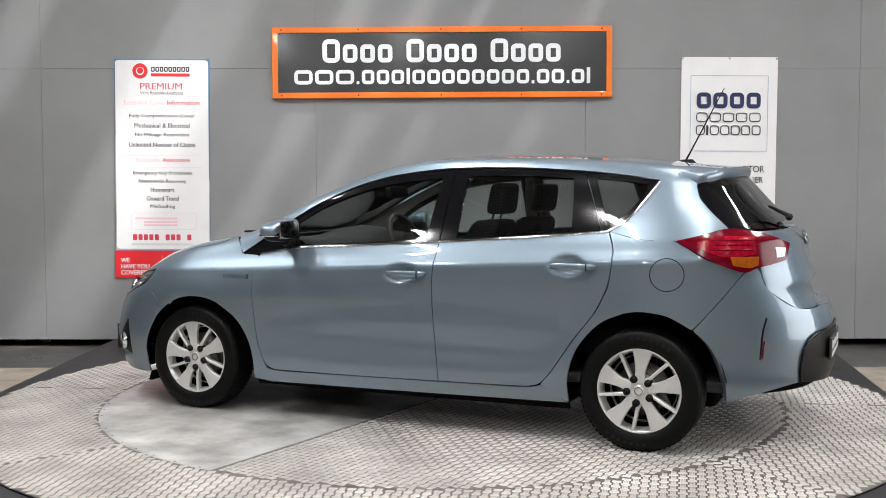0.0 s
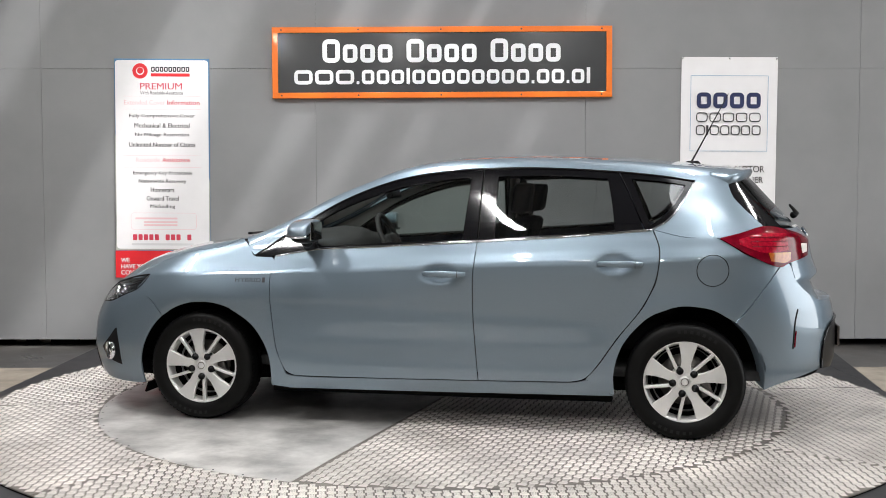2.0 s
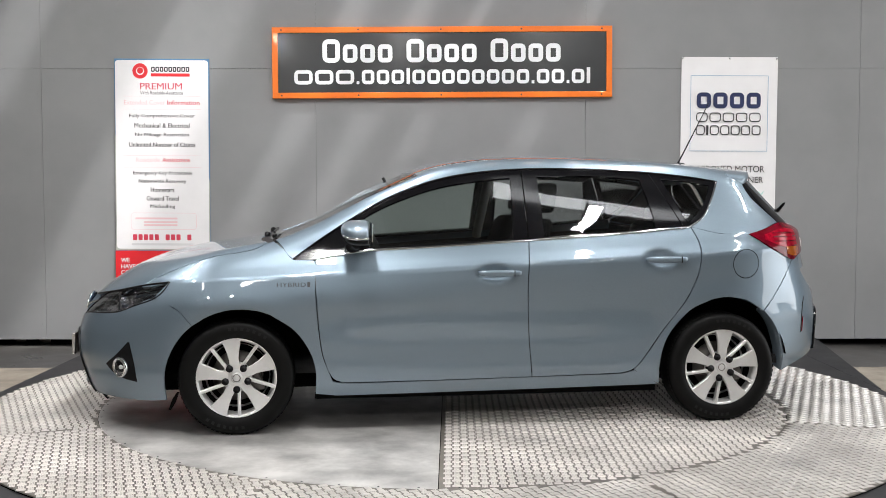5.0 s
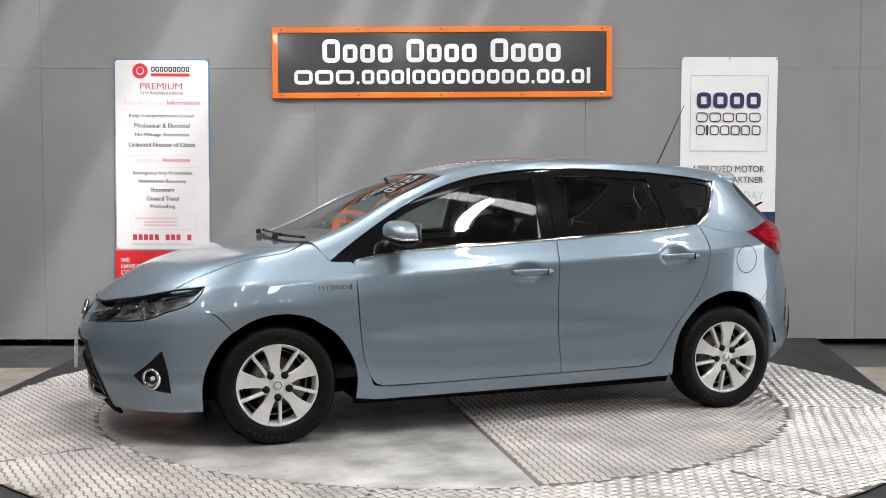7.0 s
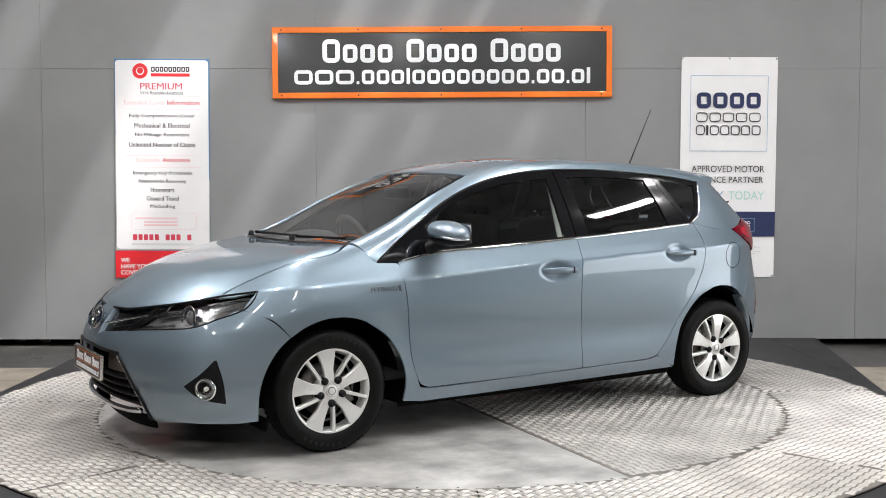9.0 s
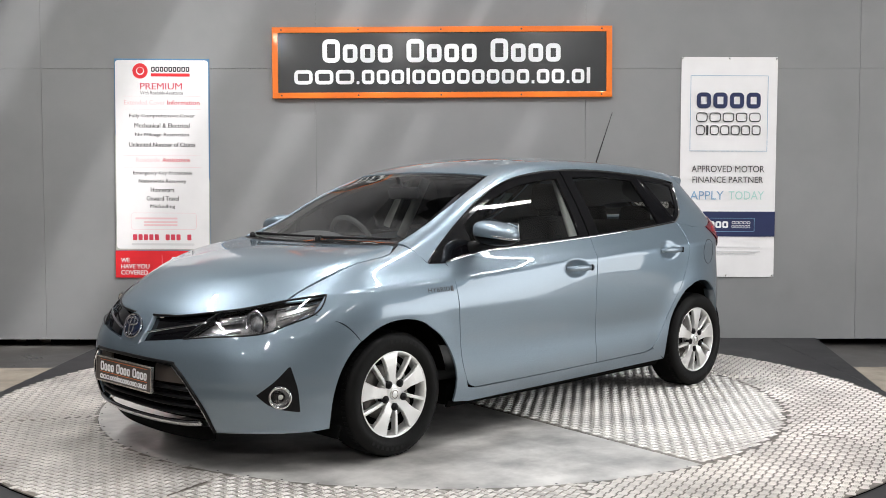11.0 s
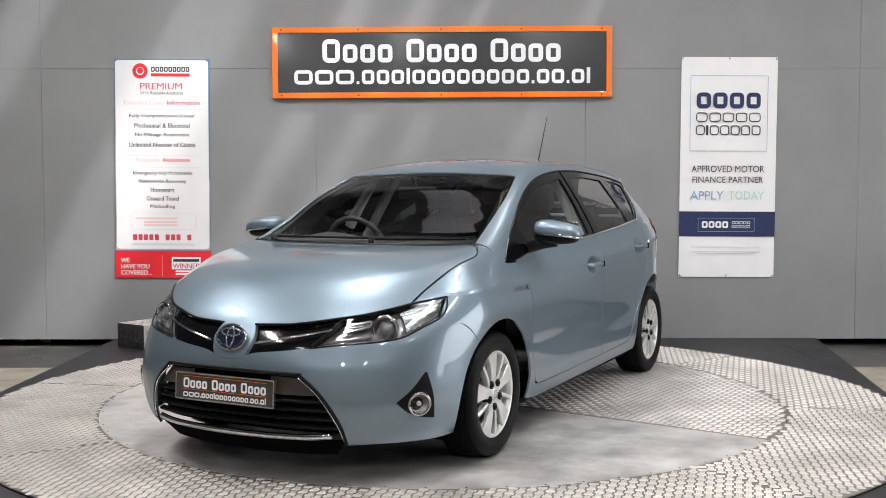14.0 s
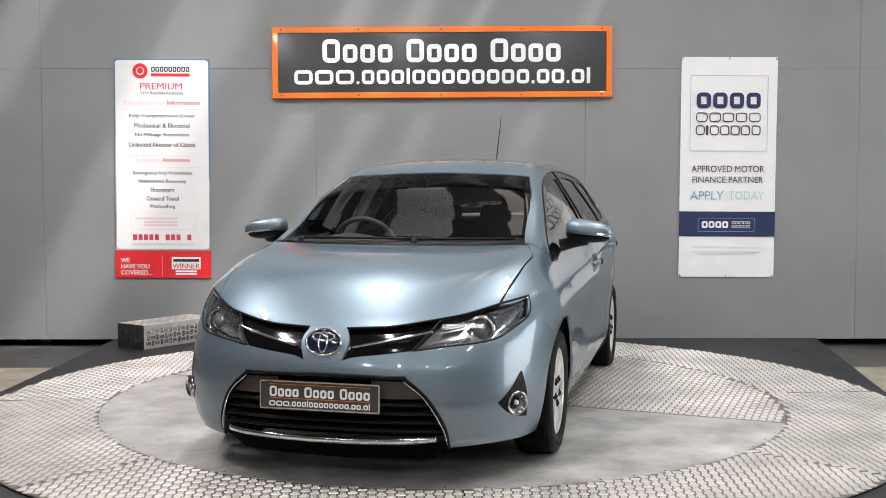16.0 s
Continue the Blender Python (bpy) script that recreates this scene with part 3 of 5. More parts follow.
    part("body", box(0, 0.75, 0.0, 0.32, 0.0, 0.195, 0.004), M_TREAD_TOP, s, "bright tread plate", smooth=False)
    # same plate as the body, its shade put into a darker colour
    part("end_plate", box(-0.003, 0.0, 0.0, 0.32, 0.0, 0.195), M_STEP_SHADE, s, "tread plate end coloured dark for its shaded side", smooth=False)
    part("tread_pattern", tread(lambda x, y: True, 0.045, 0.0, 0.03, 0.72, 0.03, 0.29, z=0.195), M_TREAD_TOP, s, smooth=False)
    f = part("tread_pattern", tread(lambda x, y: True, 0.045, 0.0, 0.03, 0.72, 0.03, 0.17), M_SHEEN, s, smooth=False)
    f.matrix_basis = pose(0, -0.0005, 0, 90, 0, 0)
    f = part("tread_pattern", tread(lambda x, y: True, 0.045, 0.0, 0.03, 0.29, 0.03, 0.17), M_STEP_SHADE, s, smooth=False)
    f.matrix_basis = pose(-0.0035, 0.32, 0, 90, 0, -90)


build_step()


# ---- the car's body surface ----
# car space: x towards the tail (wheel axles at -1.3 and 1.3), y to the car's right, z up from the ground
SHIFT = Vector((0.123, -0.023, 0.0))


def curve(xs, ys):
    """A smooth curve through knots (monotone cubic)."""
    xs, ys = np.array(xs, float), np.array(ys, float)
    h, d = np.diff(xs), np.diff(ys) / np.diff(xs)
    m = np.zeros_like(ys)
    m[1:-1] = np.where(d[:-1] * d[1:] > 0, 2 * d[:-1] * d[1:] / np.where(np.abs(d[:-1] + d[1:]) < 1e-9, 1, d[:-1] + d[1:]), 0)
    m[0], m[-1] = d[0], d[-1]

    def f(x):
        x = np.clip(np.asarray(x, float), xs[0], xs[-1])
        i = np.clip(np.searchsorted(xs, x) - 1, 0, len(h) - 1)
        t = (x - xs[i]) / h[i]
        return (ys[i] * (1 + 2 * t) * (1 - t) ** 2 + h[i] * m[i] * t * (1 - t) ** 2 + ys[i + 1] * t * t * (3 - 2 * t) + h[i] * m[i + 1] * t * t * (t - 1))
    return f


top_line = curve([-2.25, -2.15, -2.11, -2.03, -1.93, -1.79, -1.62, -1.44, -1.30, -1.20, -1.10, -0.89, -0.75, -0.58, -0.40, -0.27, -0.13, 0.11, 0.45, 0.78, 1.12, 1.35, 1.70, 2.2],
                 [0.56, 0.672, 0.712, 0.77, 0.826, 0.886, 0.934, 0.963, 0.975, 0.982, 1.003, 1.099, 1.179, 1.274, 1.349, 1.398, 1.430, 1.457, 1.466, 1.458, 1.438, 1.415, 1.370, 1.29])
crown = curve([-2.2, -1.9, -1.6, -1.35, -1.15, -0.8, -0.3, 0.5, 2.0], [0.10, 0.085, 0.055, 0.02, 0.0, 0.03, 0.055, 0.062, 0.055])
half_width = curve([0.10, 0.17, 0.22, 0.28, 0.33, 0.40, 0.47, 0.58, 0.70, 0.80, 0.845, 0.865, 0.885, 0.92, 0.96, 1.00, 1.06, 1.20, 1.33, 1.40, 1.50],
                   [0.79, 0.835, 0.853, 0.866, 0.872, 0.8745, 0.875, 0.880, 0.886, 0.8895, 0.8895, 0.886, 0.876, 0.856, 0.836, 0.815, 0.785, 0.708, 0.625, 0.578, 0.51])
nose = curve([0.10, 0.16, 0.20, 0.30, 0.40, 0.50, 0.60, 0.66, 0.72, 0.776, 0.85, 1.0, 1.1], [-2.08, -2.13, -2.165, -2.20, -2.22, -2.215, -2.185, -2.15, -2.10, -2.03, -1.95, -1.82, -1.75])
nose_power = curve([0.1, 0.4, 0.6, 0.75, 1.0], [2.7, 2.6, 2.35, 2.05, 2.0])
tail = curve([0.10, 0.20, 0.28, 0.36, 0.50, 0.63, 0.76, 0.86, 0.94, 1.02, 1.06, 1.20, 1.31, 1.40, 1.50], [1.95, 2.03, 2.09, 2.12, 2.125, 2.11, 2.06, 2.01, 1.985, 1.965, 1.92, 1.78, 1.68, 1.60, 1.50])
tail_power = curve([0.1, 0.6, 0.75, 0.88, 1.1, 1.4], [2.3, 2.32, 2.38, 2.5, 2.9, 3.4])


def sstep(a, b, x):
    t = np.clip((x - a) / (b - a), 0, 1)
    return t * t * (3 - 2 * t)


HANDLE_CUPS = ((0.042, 0.826), (0.947, 0.892))


def side_width(x, z):
    w = half_width(z - 0.045 * x * sstep(0.60, 0.86, z) * (1 - sstep(1.0, 1.3, z)))
    w = w - 0.070 * sstep(0.66, 0.96, z) * sstep(0.35, -1.25, x)
    for cx in (-1.3, 1.3):
        r = np.hypot(x - cx, z - 0.31)
        w = w + 0.007 * np.exp(-((r - 0.36) / 0.08) ** 2) * sstep(0.18, 0.4, z)
    # finger cups behind the door handles
    for cx, cz in HANDLE_CUPS:
        w = w - 0.020 * np.exp(-(((x - cx) / 0.082) ** 2 + ((z - cz) / 0.044) ** 2) ** 2)
    # door sides hollow slightly below the shoulder
    return w - 0.007 * np.exp(-((z - 0.44) / 0.10) ** 2) * sstep(-1.1, -0.3, x) * sstep(1.2, 0.5, x)


def body_f(x, y, z):
    y = np.abs(y)
    w = side_width(x, z)
    n1, n2 = nose_power(z), tail_power(z)
    a1, a2 = -1.35 - nose(z), tail(z) - 1.15
    dx1, dx2 = np.maximum(-1.35 - x, 0) / a1, np.maximum(x - 1.15, 0) / a2
    n = np.where(dx1 > 0, n1, n2)
    dx = np.maximum(dx1, dx2)
    g = ((dx ** n + (y / w) ** n) ** (1 / n) - 1) * np.where(dx > 0.9, 0.5 * (a1 + w), w)
    top = z - (top_line(x) - crown(x) * (y / 0.7) ** 2)
    k = K_EDGE(x)
    h = np.maximum(k - np.abs(g - top), 0) / k
    return np.maximum(g, top) + h * h * k * 0.25


K_EDGE = curve([-2.2, -1.7, -1.2, -0.8, -0.3, 0.5, 2.0], [0.05, 0.10, 0.09, 0.07, 0.07, 0.07, 0.07])


def solve(origin, way, far):
    """Where rays from inside leave the body (arrays n x 3)."""
    lo, hi = np.zeros(len(origin)), np.full(len(origin), far)
    for _ in range(36):
        mid = (lo + hi) / 2
        p = origin + way * mid[:, None]
        out = body_f(p[:, 0], p[:, 1], p[:, 2]) > 0
        hi, lo = np.where(out, mid, hi), np.where(out, lo, mid)
    return origin + way * lo[:, None]


def normal_at(p):
    e, g = 1e-4, []
    for i in range(3):
        d = np.zeros(3)
        d[i] = e
        a, b = p + d, p - d
        g.append(body_f(a[:, 0], a[:, 1], a[:, 2]) - body_f(b[:, 0], b[:, 1], b[:, 2]))
    n = np.stack(g, 1)
    return n / np.maximum(np.linalg.norm(n, axis=1), 1e-9)[:, None]


CORE_F, CORE_R, CORE_Z = -1.2, 1.2, 0.50


def project(mode, q):
    """Body points from flat coordinates. S: x, z on the car's left side; T: x, y from above; C: x, angle round the long axis;
    F, R: angle round the nose or tail, z."""
    q = np.asarray(q, float)
    n = len(q)
    o, w = np.zeros((n, 3)), np.zeros((n, 3))
    if mode == "S":
        o[:, 0], o[:, 2], w[:, 1] = q[:, 0], q[:, 1], -1
        return solve(o, w, 1.4)
    if mode == "T":
        o[:, 0], o[:, 1], o[:, 2], w[:, 2] = q[:, 0], q[:, 1], 0.3, 1
        return solve(o, w, 1.6)
    a = np.radians(q[:, 0 if mode in "FR" else 1])
    if mode == "C":
        o[:, 0], o[:, 2], w[:, 1], w[:, 2] = q[:, 0], CORE_Z, -np.cos(a), np.sin(a)
        return solve(o, w, 1.8)
    s = -1 if mode == "F" else 1
    o[:, 0], o[:, 2], w[:, 0], w[:, 1] = s * 1.2, q[:, 1], s * np.cos(a), -np.sin(a)
    return solve(o, w, 1.8)


def flat(mode, p):
    """Flat coordinates of body points, the reverse of project."""
    p = np.asarray(p, float)
    if mode == "S":
        return p[:, [0, 2]]
    if mode == "T":
        return p[:, :2]
    if mode == "C":
        return np.stack([p[:, 0], np.degrees(np.arctan2(p[:, 2] - CORE_Z, -p[:, 1]))], 1)
    s = -1 if mode == "F" else 1
    return np.stack([np.degrees(np.arctan2(-p[:, 1], s * p[:, 0] - 1.2)), p[:, 2]], 1)


# ---- panels cut from the body surface ----
def resample(pts, n, smooth=True):
    """n points evenly along a line through pts."""
    p = np.asarray(pts, float)
    if len(p) > 2 and smooth:
        q = []
        e = np.vstack([2 * p[0] - p[1], p, 2 * p[-1] - p[-2]])
        for i in range(1, len(e) - 2):
            a, b, c, d = e[i - 1], e[i], e[i + 1], e[i + 2]
            for t in np.linspace(0, 1, 12, endpoint=False):
                q.append(0.5 * (2 * b + (c - a) * t + (2 * a - 5 * b + 4 * c - d) * t * t + (3 * b - a - 3 * c + d) * t ** 3))
        q.append(p[-1])
        p = np.array(q)
    d = np.r_[0, np.cumsum(np.linalg.norm(np.diff(p, axis=0), axis=1))]
    s = np.linspace(0, d[-1], n)
    return np.stack([np.interp(s, d, p[:, k]) for k in range(p.shape[1])], 1)


def line(mode, pts, target):
    """Knots given as (mode, a, b) or (a, b) in the line's own mode, turned into the target's flat coordinates."""
    out = []
    for p in pts:
        m, q = (p[0], p[1:]) if isinstance(p[0], str) else (mode, p)
        if m == target:
            out.append(q)
        else:
            out.append(tuple(flat(target, project(m, [q]))[0]))
    return out


def coons(bottom, right, top, left, nu, nv):
    """A grid between four border lines (bottom and top run left to right, left and right run upwards)."""
    b, t, l, r = resample(bottom, nu), resample(top, nu), resample(left, nv), resample(right, nv)
    u, v = np.linspace(0, 1, nu)[None, :, None], np.linspace(0, 1, nv)[:, None, None]
    g = (1 - v) * b[None] + v * t[None] + (1 - u) * l[:, None] + u * r[:, None]
    g -= (1 - u) * (1 - v) * b[0] + u * (1 - v) * b[-1] + (1 - u) * v * t[0] + u * v * t[-1]
    return g


def skin(name, mode, g, material, parent, offset=0.0, lip=0.012, label="", mirror=False, both=False):
    """A sheet of the body surface over a flat grid g, with its edges turned inwards by lip."""
    nv, nu = g.shape[:2]
    base = project(mode, g.reshape(-1, 2))
    nrm = normal_at(base)
    p = base + nrm * (np.asarray(offset).reshape(-1, 1) if isinstance(offset, np.ndarray) else offset)
    idx = np.arange(nu * nv).reshape(nv, nu)
    faces = np.stack([idx[:-1, :-1], idx[:-1, 1:], idx[1:, 1:], idx[1:, :-1]], -1).reshape(-1, 4)
    a = p[faces[:, 1]] - p[faces[:, 0]]
    b = p[faces[:, 3]] - p[faces[:, 0]]
    if np.sum(np.cross(a, b) * nrm[faces[:, 0]]) < 0:
        faces = faces[:, ::-1]
    verts, norms, faces = list(p), list(nrm), [tuple(f) for f in faces]
    if lip:
        for ring, inner in ((idx[0], idx[1]), (idx[-1], idx[-2]), (idx[:, 0], idx[:, 1]), (idx[:, -1], idx[:, -2])):
            out = p[ring] - p[inner]
            out /= np.maximum(np.linalg.norm(out, axis=1), 1e-9)[:, None]
            k = len(verts)
            n = len(ring)
            verts += list(p[ring]) + list(p[ring] - nrm[ring] * lip)
            mixn = out + nrm[ring] * 0.6
            mixn /= np.linalg.norm(mixn, axis=1)[:, None]
            norms += list(mixn) + list(out)
            for i in range(n - 1):
                f = (k + i, k + i + 1, k + n + i + 1, k + n + i)
                c = np.cross(verts[f[1]] - verts[f[0]], verts[f[3]] - verts[f[0]])
                faces.append(f if np.dot(c, out[i]) > 0 else f[::-1])
    made = None
    for side in ((1, -1) if both else ((-1,) if mirror else (1,))):
        v, n = np.array(verts), np.array(norms)
        fs = faces
        if side < 0:
            v, n = v * (1, -1, 1), n * (1, -1, 1)
            fs = [f[::-1] for f in faces]
        me = bpy.data.meshes.new(name)
        me.from_pydata([tuple(c) for c in v + np.array(SHIFT)], [], fs)
        me.update()
        me.materials.append(material)
        me.shade_smooth()
        me.normals_split_custom_set_from_vertices([tuple(c) for c in n])
        ob = new(name, me)
        ob.parent = parent
        if label:
            ob["label"] = label
        made = made or ob
    return made


def panel(name, mode, bottom, right, top, left, material, parent, nu=24, nv=16, src=None, **kw):
    s = src or mode
    g = coons(*(line(s, c, mode) for c in (bottom, right, top, left)), nu, nv)
    return skin(name, mode, g, material, parent, **kw)


def surround(name, mode, outer, inner, material, parent, n=26, **kw):
    """A frame between two four-sided outlines (bottom, right, top, left), all in mode S."""
    for k, (o, i) in enumerate(zip(outer, inner)):
        a, b = resample(o, n), resample(i, n)
        w = np.linspace(0, 1, 4)[:, None, None]
        skin(name, mode, a[None] * (1 - w) + b[None] * w, material, parent, **kw)


def bead(name, mode, pts, r, material, parent, offset=0.0, n=40, label="", both=False, src=None, flatten=1.0):
    """A rounded moulding that follows the body along pts."""
    q = resample(line(src or mode, pts, mode), n)
    p = project(mode, q)
    nr = normal_at(p)
    p = p + nr * offset
    t = np.gradient(p, axis=0)
    t /= np.maximum(np.linalg.norm(t, axis=1), 1e-9)[:, None]
    s = np.cross(t, nr)
    m = 8
    vs = []
    for i in range(n):
        for k in range(m):
            a = 2 * math.pi * k / m
            vs.append(p[i] + r * (math.cos(a) * s[i] + flatten * math.sin(a) * nr[i]))
    fs = [(i * m + k, i * m + (k + 1) % m, (i + 1) * m + (k + 1) % m, (i + 1) * m + k) for i in range(n - 1) for k in range(m)]
    fs += [tuple(range(m)), tuple(range((n - 1) * m, n * m))]
    for side in ((1, -1) if both else (1,)):
        v = np.array(vs) * (1, side, 1) + np.array(SHIFT)
        part(name, ([tuple(c) for c in v], fs), material, parent, label)


def spot(mode, a, b, side=1):
    """Place and outward direction on the body, shifted into the car's own space."""
    p = project(mode, [(a, b)])
    n = normal_at(p)[0]
    v, n = Vector(p[0]), Vector(n)
    if side < 0:
        v.y, n.y = -v.y, -n.y
    return v + SHIFT, n


def facing(v, n):
    """A pose at v whose -y axis points along n, upright."""
    y = -n.normalized()
    x = y.cross(Vector((0, 0, 1))).normalized()
    z = x.cross(y)
    m = Matrix((x, y, z)).transposed().to_4x4()
    m.translation = v
    return m


# ---- outlines in car space ----
SEAM_F = [(-0.757, 0.262), (-0.812, 0.295), (-0.858, 0.416), (-0.880, 0.596), (-0.891, 0.776), (-0.890, 0.899)]
SEAM_B = [(0.248, 0.271), (0.226, 0.541), (0.221, 0.779), (0.236, 0.992)]
SEAM_R = [(0.730, 0.280), (0.800, 0.299), (0.862, 0.365), (0.965, 0.514), (1.081, 0.663), (1.152, 0.811), (1.168, 0.958), (1.135, 1.060)]
BELT_F = [(-0.890, 0.899), (-0.637, 0.940), (-0.337, 0.957), (-0.05, 0.973), (0.236, 0.992)]
BELT_R = [(0.236, 0.992), (0.47, 1.006), (0.703, 1.022), (0.92, 1.041), (1.135, 1.060)]


def arch(cx, cz, rx, rz, angles):
    return [(cx + rx * math.cos(radians(a)), cz + rz * math.sin(radians(a))) for a in angles]


ARCH_F = arch(-1.278, 0.270, 0.388, 0.385, (128, 115, 102, 90, 66, 45, 25, 8, -10))
ARCH_FB = arch(-1.278, 0.270, 0.388, 0.385, (193, 172, 155, 140, 128))
ARCH_R = arch(1.318, 0.285, 0.375, 0.398, (190, 172, 150, 124, 104, 90, 72, 53))
CORNER_F = arch(-1.278, 0.270, 0.388, 0.385, (78, 70, 67, 66))
CORNER_R = arch(1.318, 0.285, 0.375, 0.398, (104, 103, 100, 95))
ARCH_RB = arch(1.318, 0.285, 0.375, 0.398, (-5, 15, 35, 52))
TOP_WIN = [(-1.008, 0.903), (-0.85, 1.012), (-0.691, 1.113), (-0.536, 1.202), (-0.350, 1.280), (-0.166, 1.331), (0.048, 1.362), (0.262, 1.376), (0.566, 1.377), (0.93, 1.357), (1.171, 1.333), (1.346, 1.306)]
HOOD_GAP = [(-1.795, -0.673), (-1.69, -0.692), (-1.45, -0.722), (-1.23, -0.727), (-1.13, -0.690)]
GRILLE_LOW = [(0, 0.535), (4.0, 0.547), (7.5, 0.567), (14.8, 0.581), (21.6, 0.595)]
HEAD_LOW = [(21.6, 0.595), (29.0, 0.609), (42.8, 0.627), (50.3, 0.668), (56.8, 0.707)]
HEAD_TOP = [(30.6, 0.714), (37.5, 0.729), (49.6, 0.765), (60.2, 0.787)]
MOUTH = [(31.0, 0.178), (28.9, 0.279), (24.7, 0.401), (20.0, 0.480)]


def inset(pts, dx, dz=0.0):
    return [(x + dx, z + dz) for x, z in pts]


def flip(pts):
    return [(-a, b) for a, b in pts][::-1]


def build_body(car):
    G = 0.0025
    # bonnet
    front = [("F", -48.5, 0.762), ("F", -37.5, 0.735), ("F", -30.6, 0.719), ("F", -17.7, 0.692), ("F", -7, 0.682), ("F", 0, 0.690), ("F", 7, 0.682), ("F", 17.7, 0.692), ("F", 30.6, 0.719), ("F", 37.5, 0.735), ("F", 48.5, 0.762)]
    gap = [(x, y + 0.004) for x, y in HOOD_GAP]
    panel("bonnet", "T", front, gap[:4] + [(-1.145, -0.676)], [(-1.145, 0.676), (-1.185, 0.4), (-1.20, 0.0), (-1.185, -0.4), (-1.145, -0.676)],
          [(x, -y) for x, y in gap[:4]] + [(-1.145, 0.676)], M_PAINT, car, 56, 44)
    # scuttle and windscreen
    panel("scuttle", "T", [(-1.15, 0.68), (-1.195, 0.4), (-1.21, 0.0), (-1.195, -0.4), (-1.15, -0.68)], [(-1.15, -0.68), (-1.10, -0.66)],
          [(-1.10, 0.66), (-1.135, 0.4), (-1.15, 0.0), (-1.135, -0.4), (-1.10, -0.66)], [(-1.15, 0.68), (-1.10, 0.66)], M_TRIM, car, 40, 5, offset=-0.008)
    ws_b = [(-1.10, 0.662), (-1.135, 0.4), (-1.15, 0.0), (-1.135, -0.4), (-1.10, -0.662)]
    ws_t = [(-0.33, 0.548), (-0.352, 0.3), (-0.36, 0.0), (-0.352, -0.3), (-0.33, -0.548)]
    ws_r = [(-1.10, -0.662), (-0.75, -0.622), (-0.33, -0.548)]
    g = coons(ws_b, ws_r, ws_t, [(x, -y) for x, y in ws_r], 40, 28)
    skin("windscreen", "T", g, M_WINDSCREEN, car, offset=-0.004, lip=0, label="clear windscreen glass").visible_shadow = False
    # black printed border of the windscreen
    for a, b in ((g[0], g[2]), (g[-1], g[-2])):
        w = np.linspace(0, 1, 3)[:, None, None]
        skin("windscreen_border", "T", a[None] * (1 - w) + b[None] * w, M_GLOSSBLACK, car, offset=-0.006, lip=0)
    for a, b in ((g[:, 0], g[:, 1]), (g[:, -1], g[:, -2])):
        w = np.linspace(0, 0.9, 3)[:, None, None]
        skin("windscreen_border", "T", a[None] * (1 - w) + b[None] * w, M_GLOSSBLACK, car, offset=-0.006, lip=0)
    # screen pillars and roof
    pil_t = [("T", -1.12, -0.675), ("T", -1.10, -0.662), ("T", -0.75, -0.622), ("T", -0.33, -0.548)]
    pil_b = TOP_WIN[:6]
    j0, j1 = ("T", -0.33, -0.548), ("S", -0.166, 1.331)
    panel("windscreen_pillar", "C", pil_b, [j1, j0], pil_t[1:], [("S", -1.008, 0.903), ("S", -1.045, 0.94), ("T", -1.10, -0.662)], M_PAINT, car, 44, 8, src="S", both=True)
    mid = [("T", -0.33, -0.548), ("T", -0.352, -0.3), ("T", -0.36, 0.0), ("T", -0.352, 0.3), ("T", -0.33, 0.548)]

    def to_c(pts):
        return line("S", pts, "C")
    low = to_c(TOP_WIN[5:])
    edge = to_c([j1, j0])
    front_c = resample(edge, 7, False).tolist()[:-1] + resample(to_c(mid), 29).tolist()
    front_c += [(x, 180 - a) for x, a in resample(edge, 7, False).tolist()[::-1]][1:]
    rear_c = [(1.346, low[-1][1]), (1.43, 62.0), (1.475, 75.0), (1.49, 90.0), (1.475, 105.0), (1.43, 118.0), (1.346, 180 - low[-1][1])]
    g = coons(low, rear_c, [(x, 180 - a) for x, a in low], front_c, 60, 41)
    skin("roof", "C", g, M_PAINT, car)
    # wings
    left = [("S", *ARCH_F[0]), ("S", -1.592, 0.653), ("S", -1.66, 0.682), ("S", -1.712, 0.708), ("S", -1.685, 0.745), ("S", -1.650, 0.785), ("T", -1.72, -0.738), ("T", -1.795, -0.677)]
    seam = [(-0.797, 0.192), (-0.818, 0.292), (-0.863, 0.416), (-0.885, 0.596), (-0.893, 0.70)]
    panel("front_wing_foot", "S", [ARCH_F[-1], (-0.797, 0.192)], seam, [ARCH_F[4], (-1.112, 0.6255), (-1.09, 0.634), (-1.0, 0.666), (-0.893, 0.70)], ARCH_F[4:][::-1], M_PAINT, car, 14, 26, both=True)
    right = [("S", -0.893, 0.70), ("S", -0.896, 0.776), ("S", -0.898, 0.890), ("S", -1.008, 0.899), ("S", -1.045, 0.94), ("T", -1.115, -0.682)]
    bot = [("S", *p) for p in ARCH_F[:4] + CORNER_F] + [("S", -1.112, 0.6255), ("S", -1.09, 0.634), ("S", -1.0, 0.666), ("S", -0.893, 0.70)]
    panel("front_wing", "C", bot, right, [("T", *p) for p in HOOD_GAP[:4]] + [("T", -1.115, -0.682)], left, M_PAINT, car, 60, 40, both=True)
    # doors
    panel("front_door", "S", [(-0.757, 0.262), (-0.3, 0.264), (0.245, 0.271)], inset(SEAM_B, -G), inset(BELT_F, 0, -0.003), SEAM_F, M_PAINT, car, 96, 66, both=True)
    panel("rear_door", "S", [(0.251, 0.271), (0.5, 0.275), (0.730, 0.280)], inset(SEAM_R, -G), inset(BELT_R, 0, -0.003), inset(SEAM_B, G), M_PAINT, car, 84, 66, both=True)
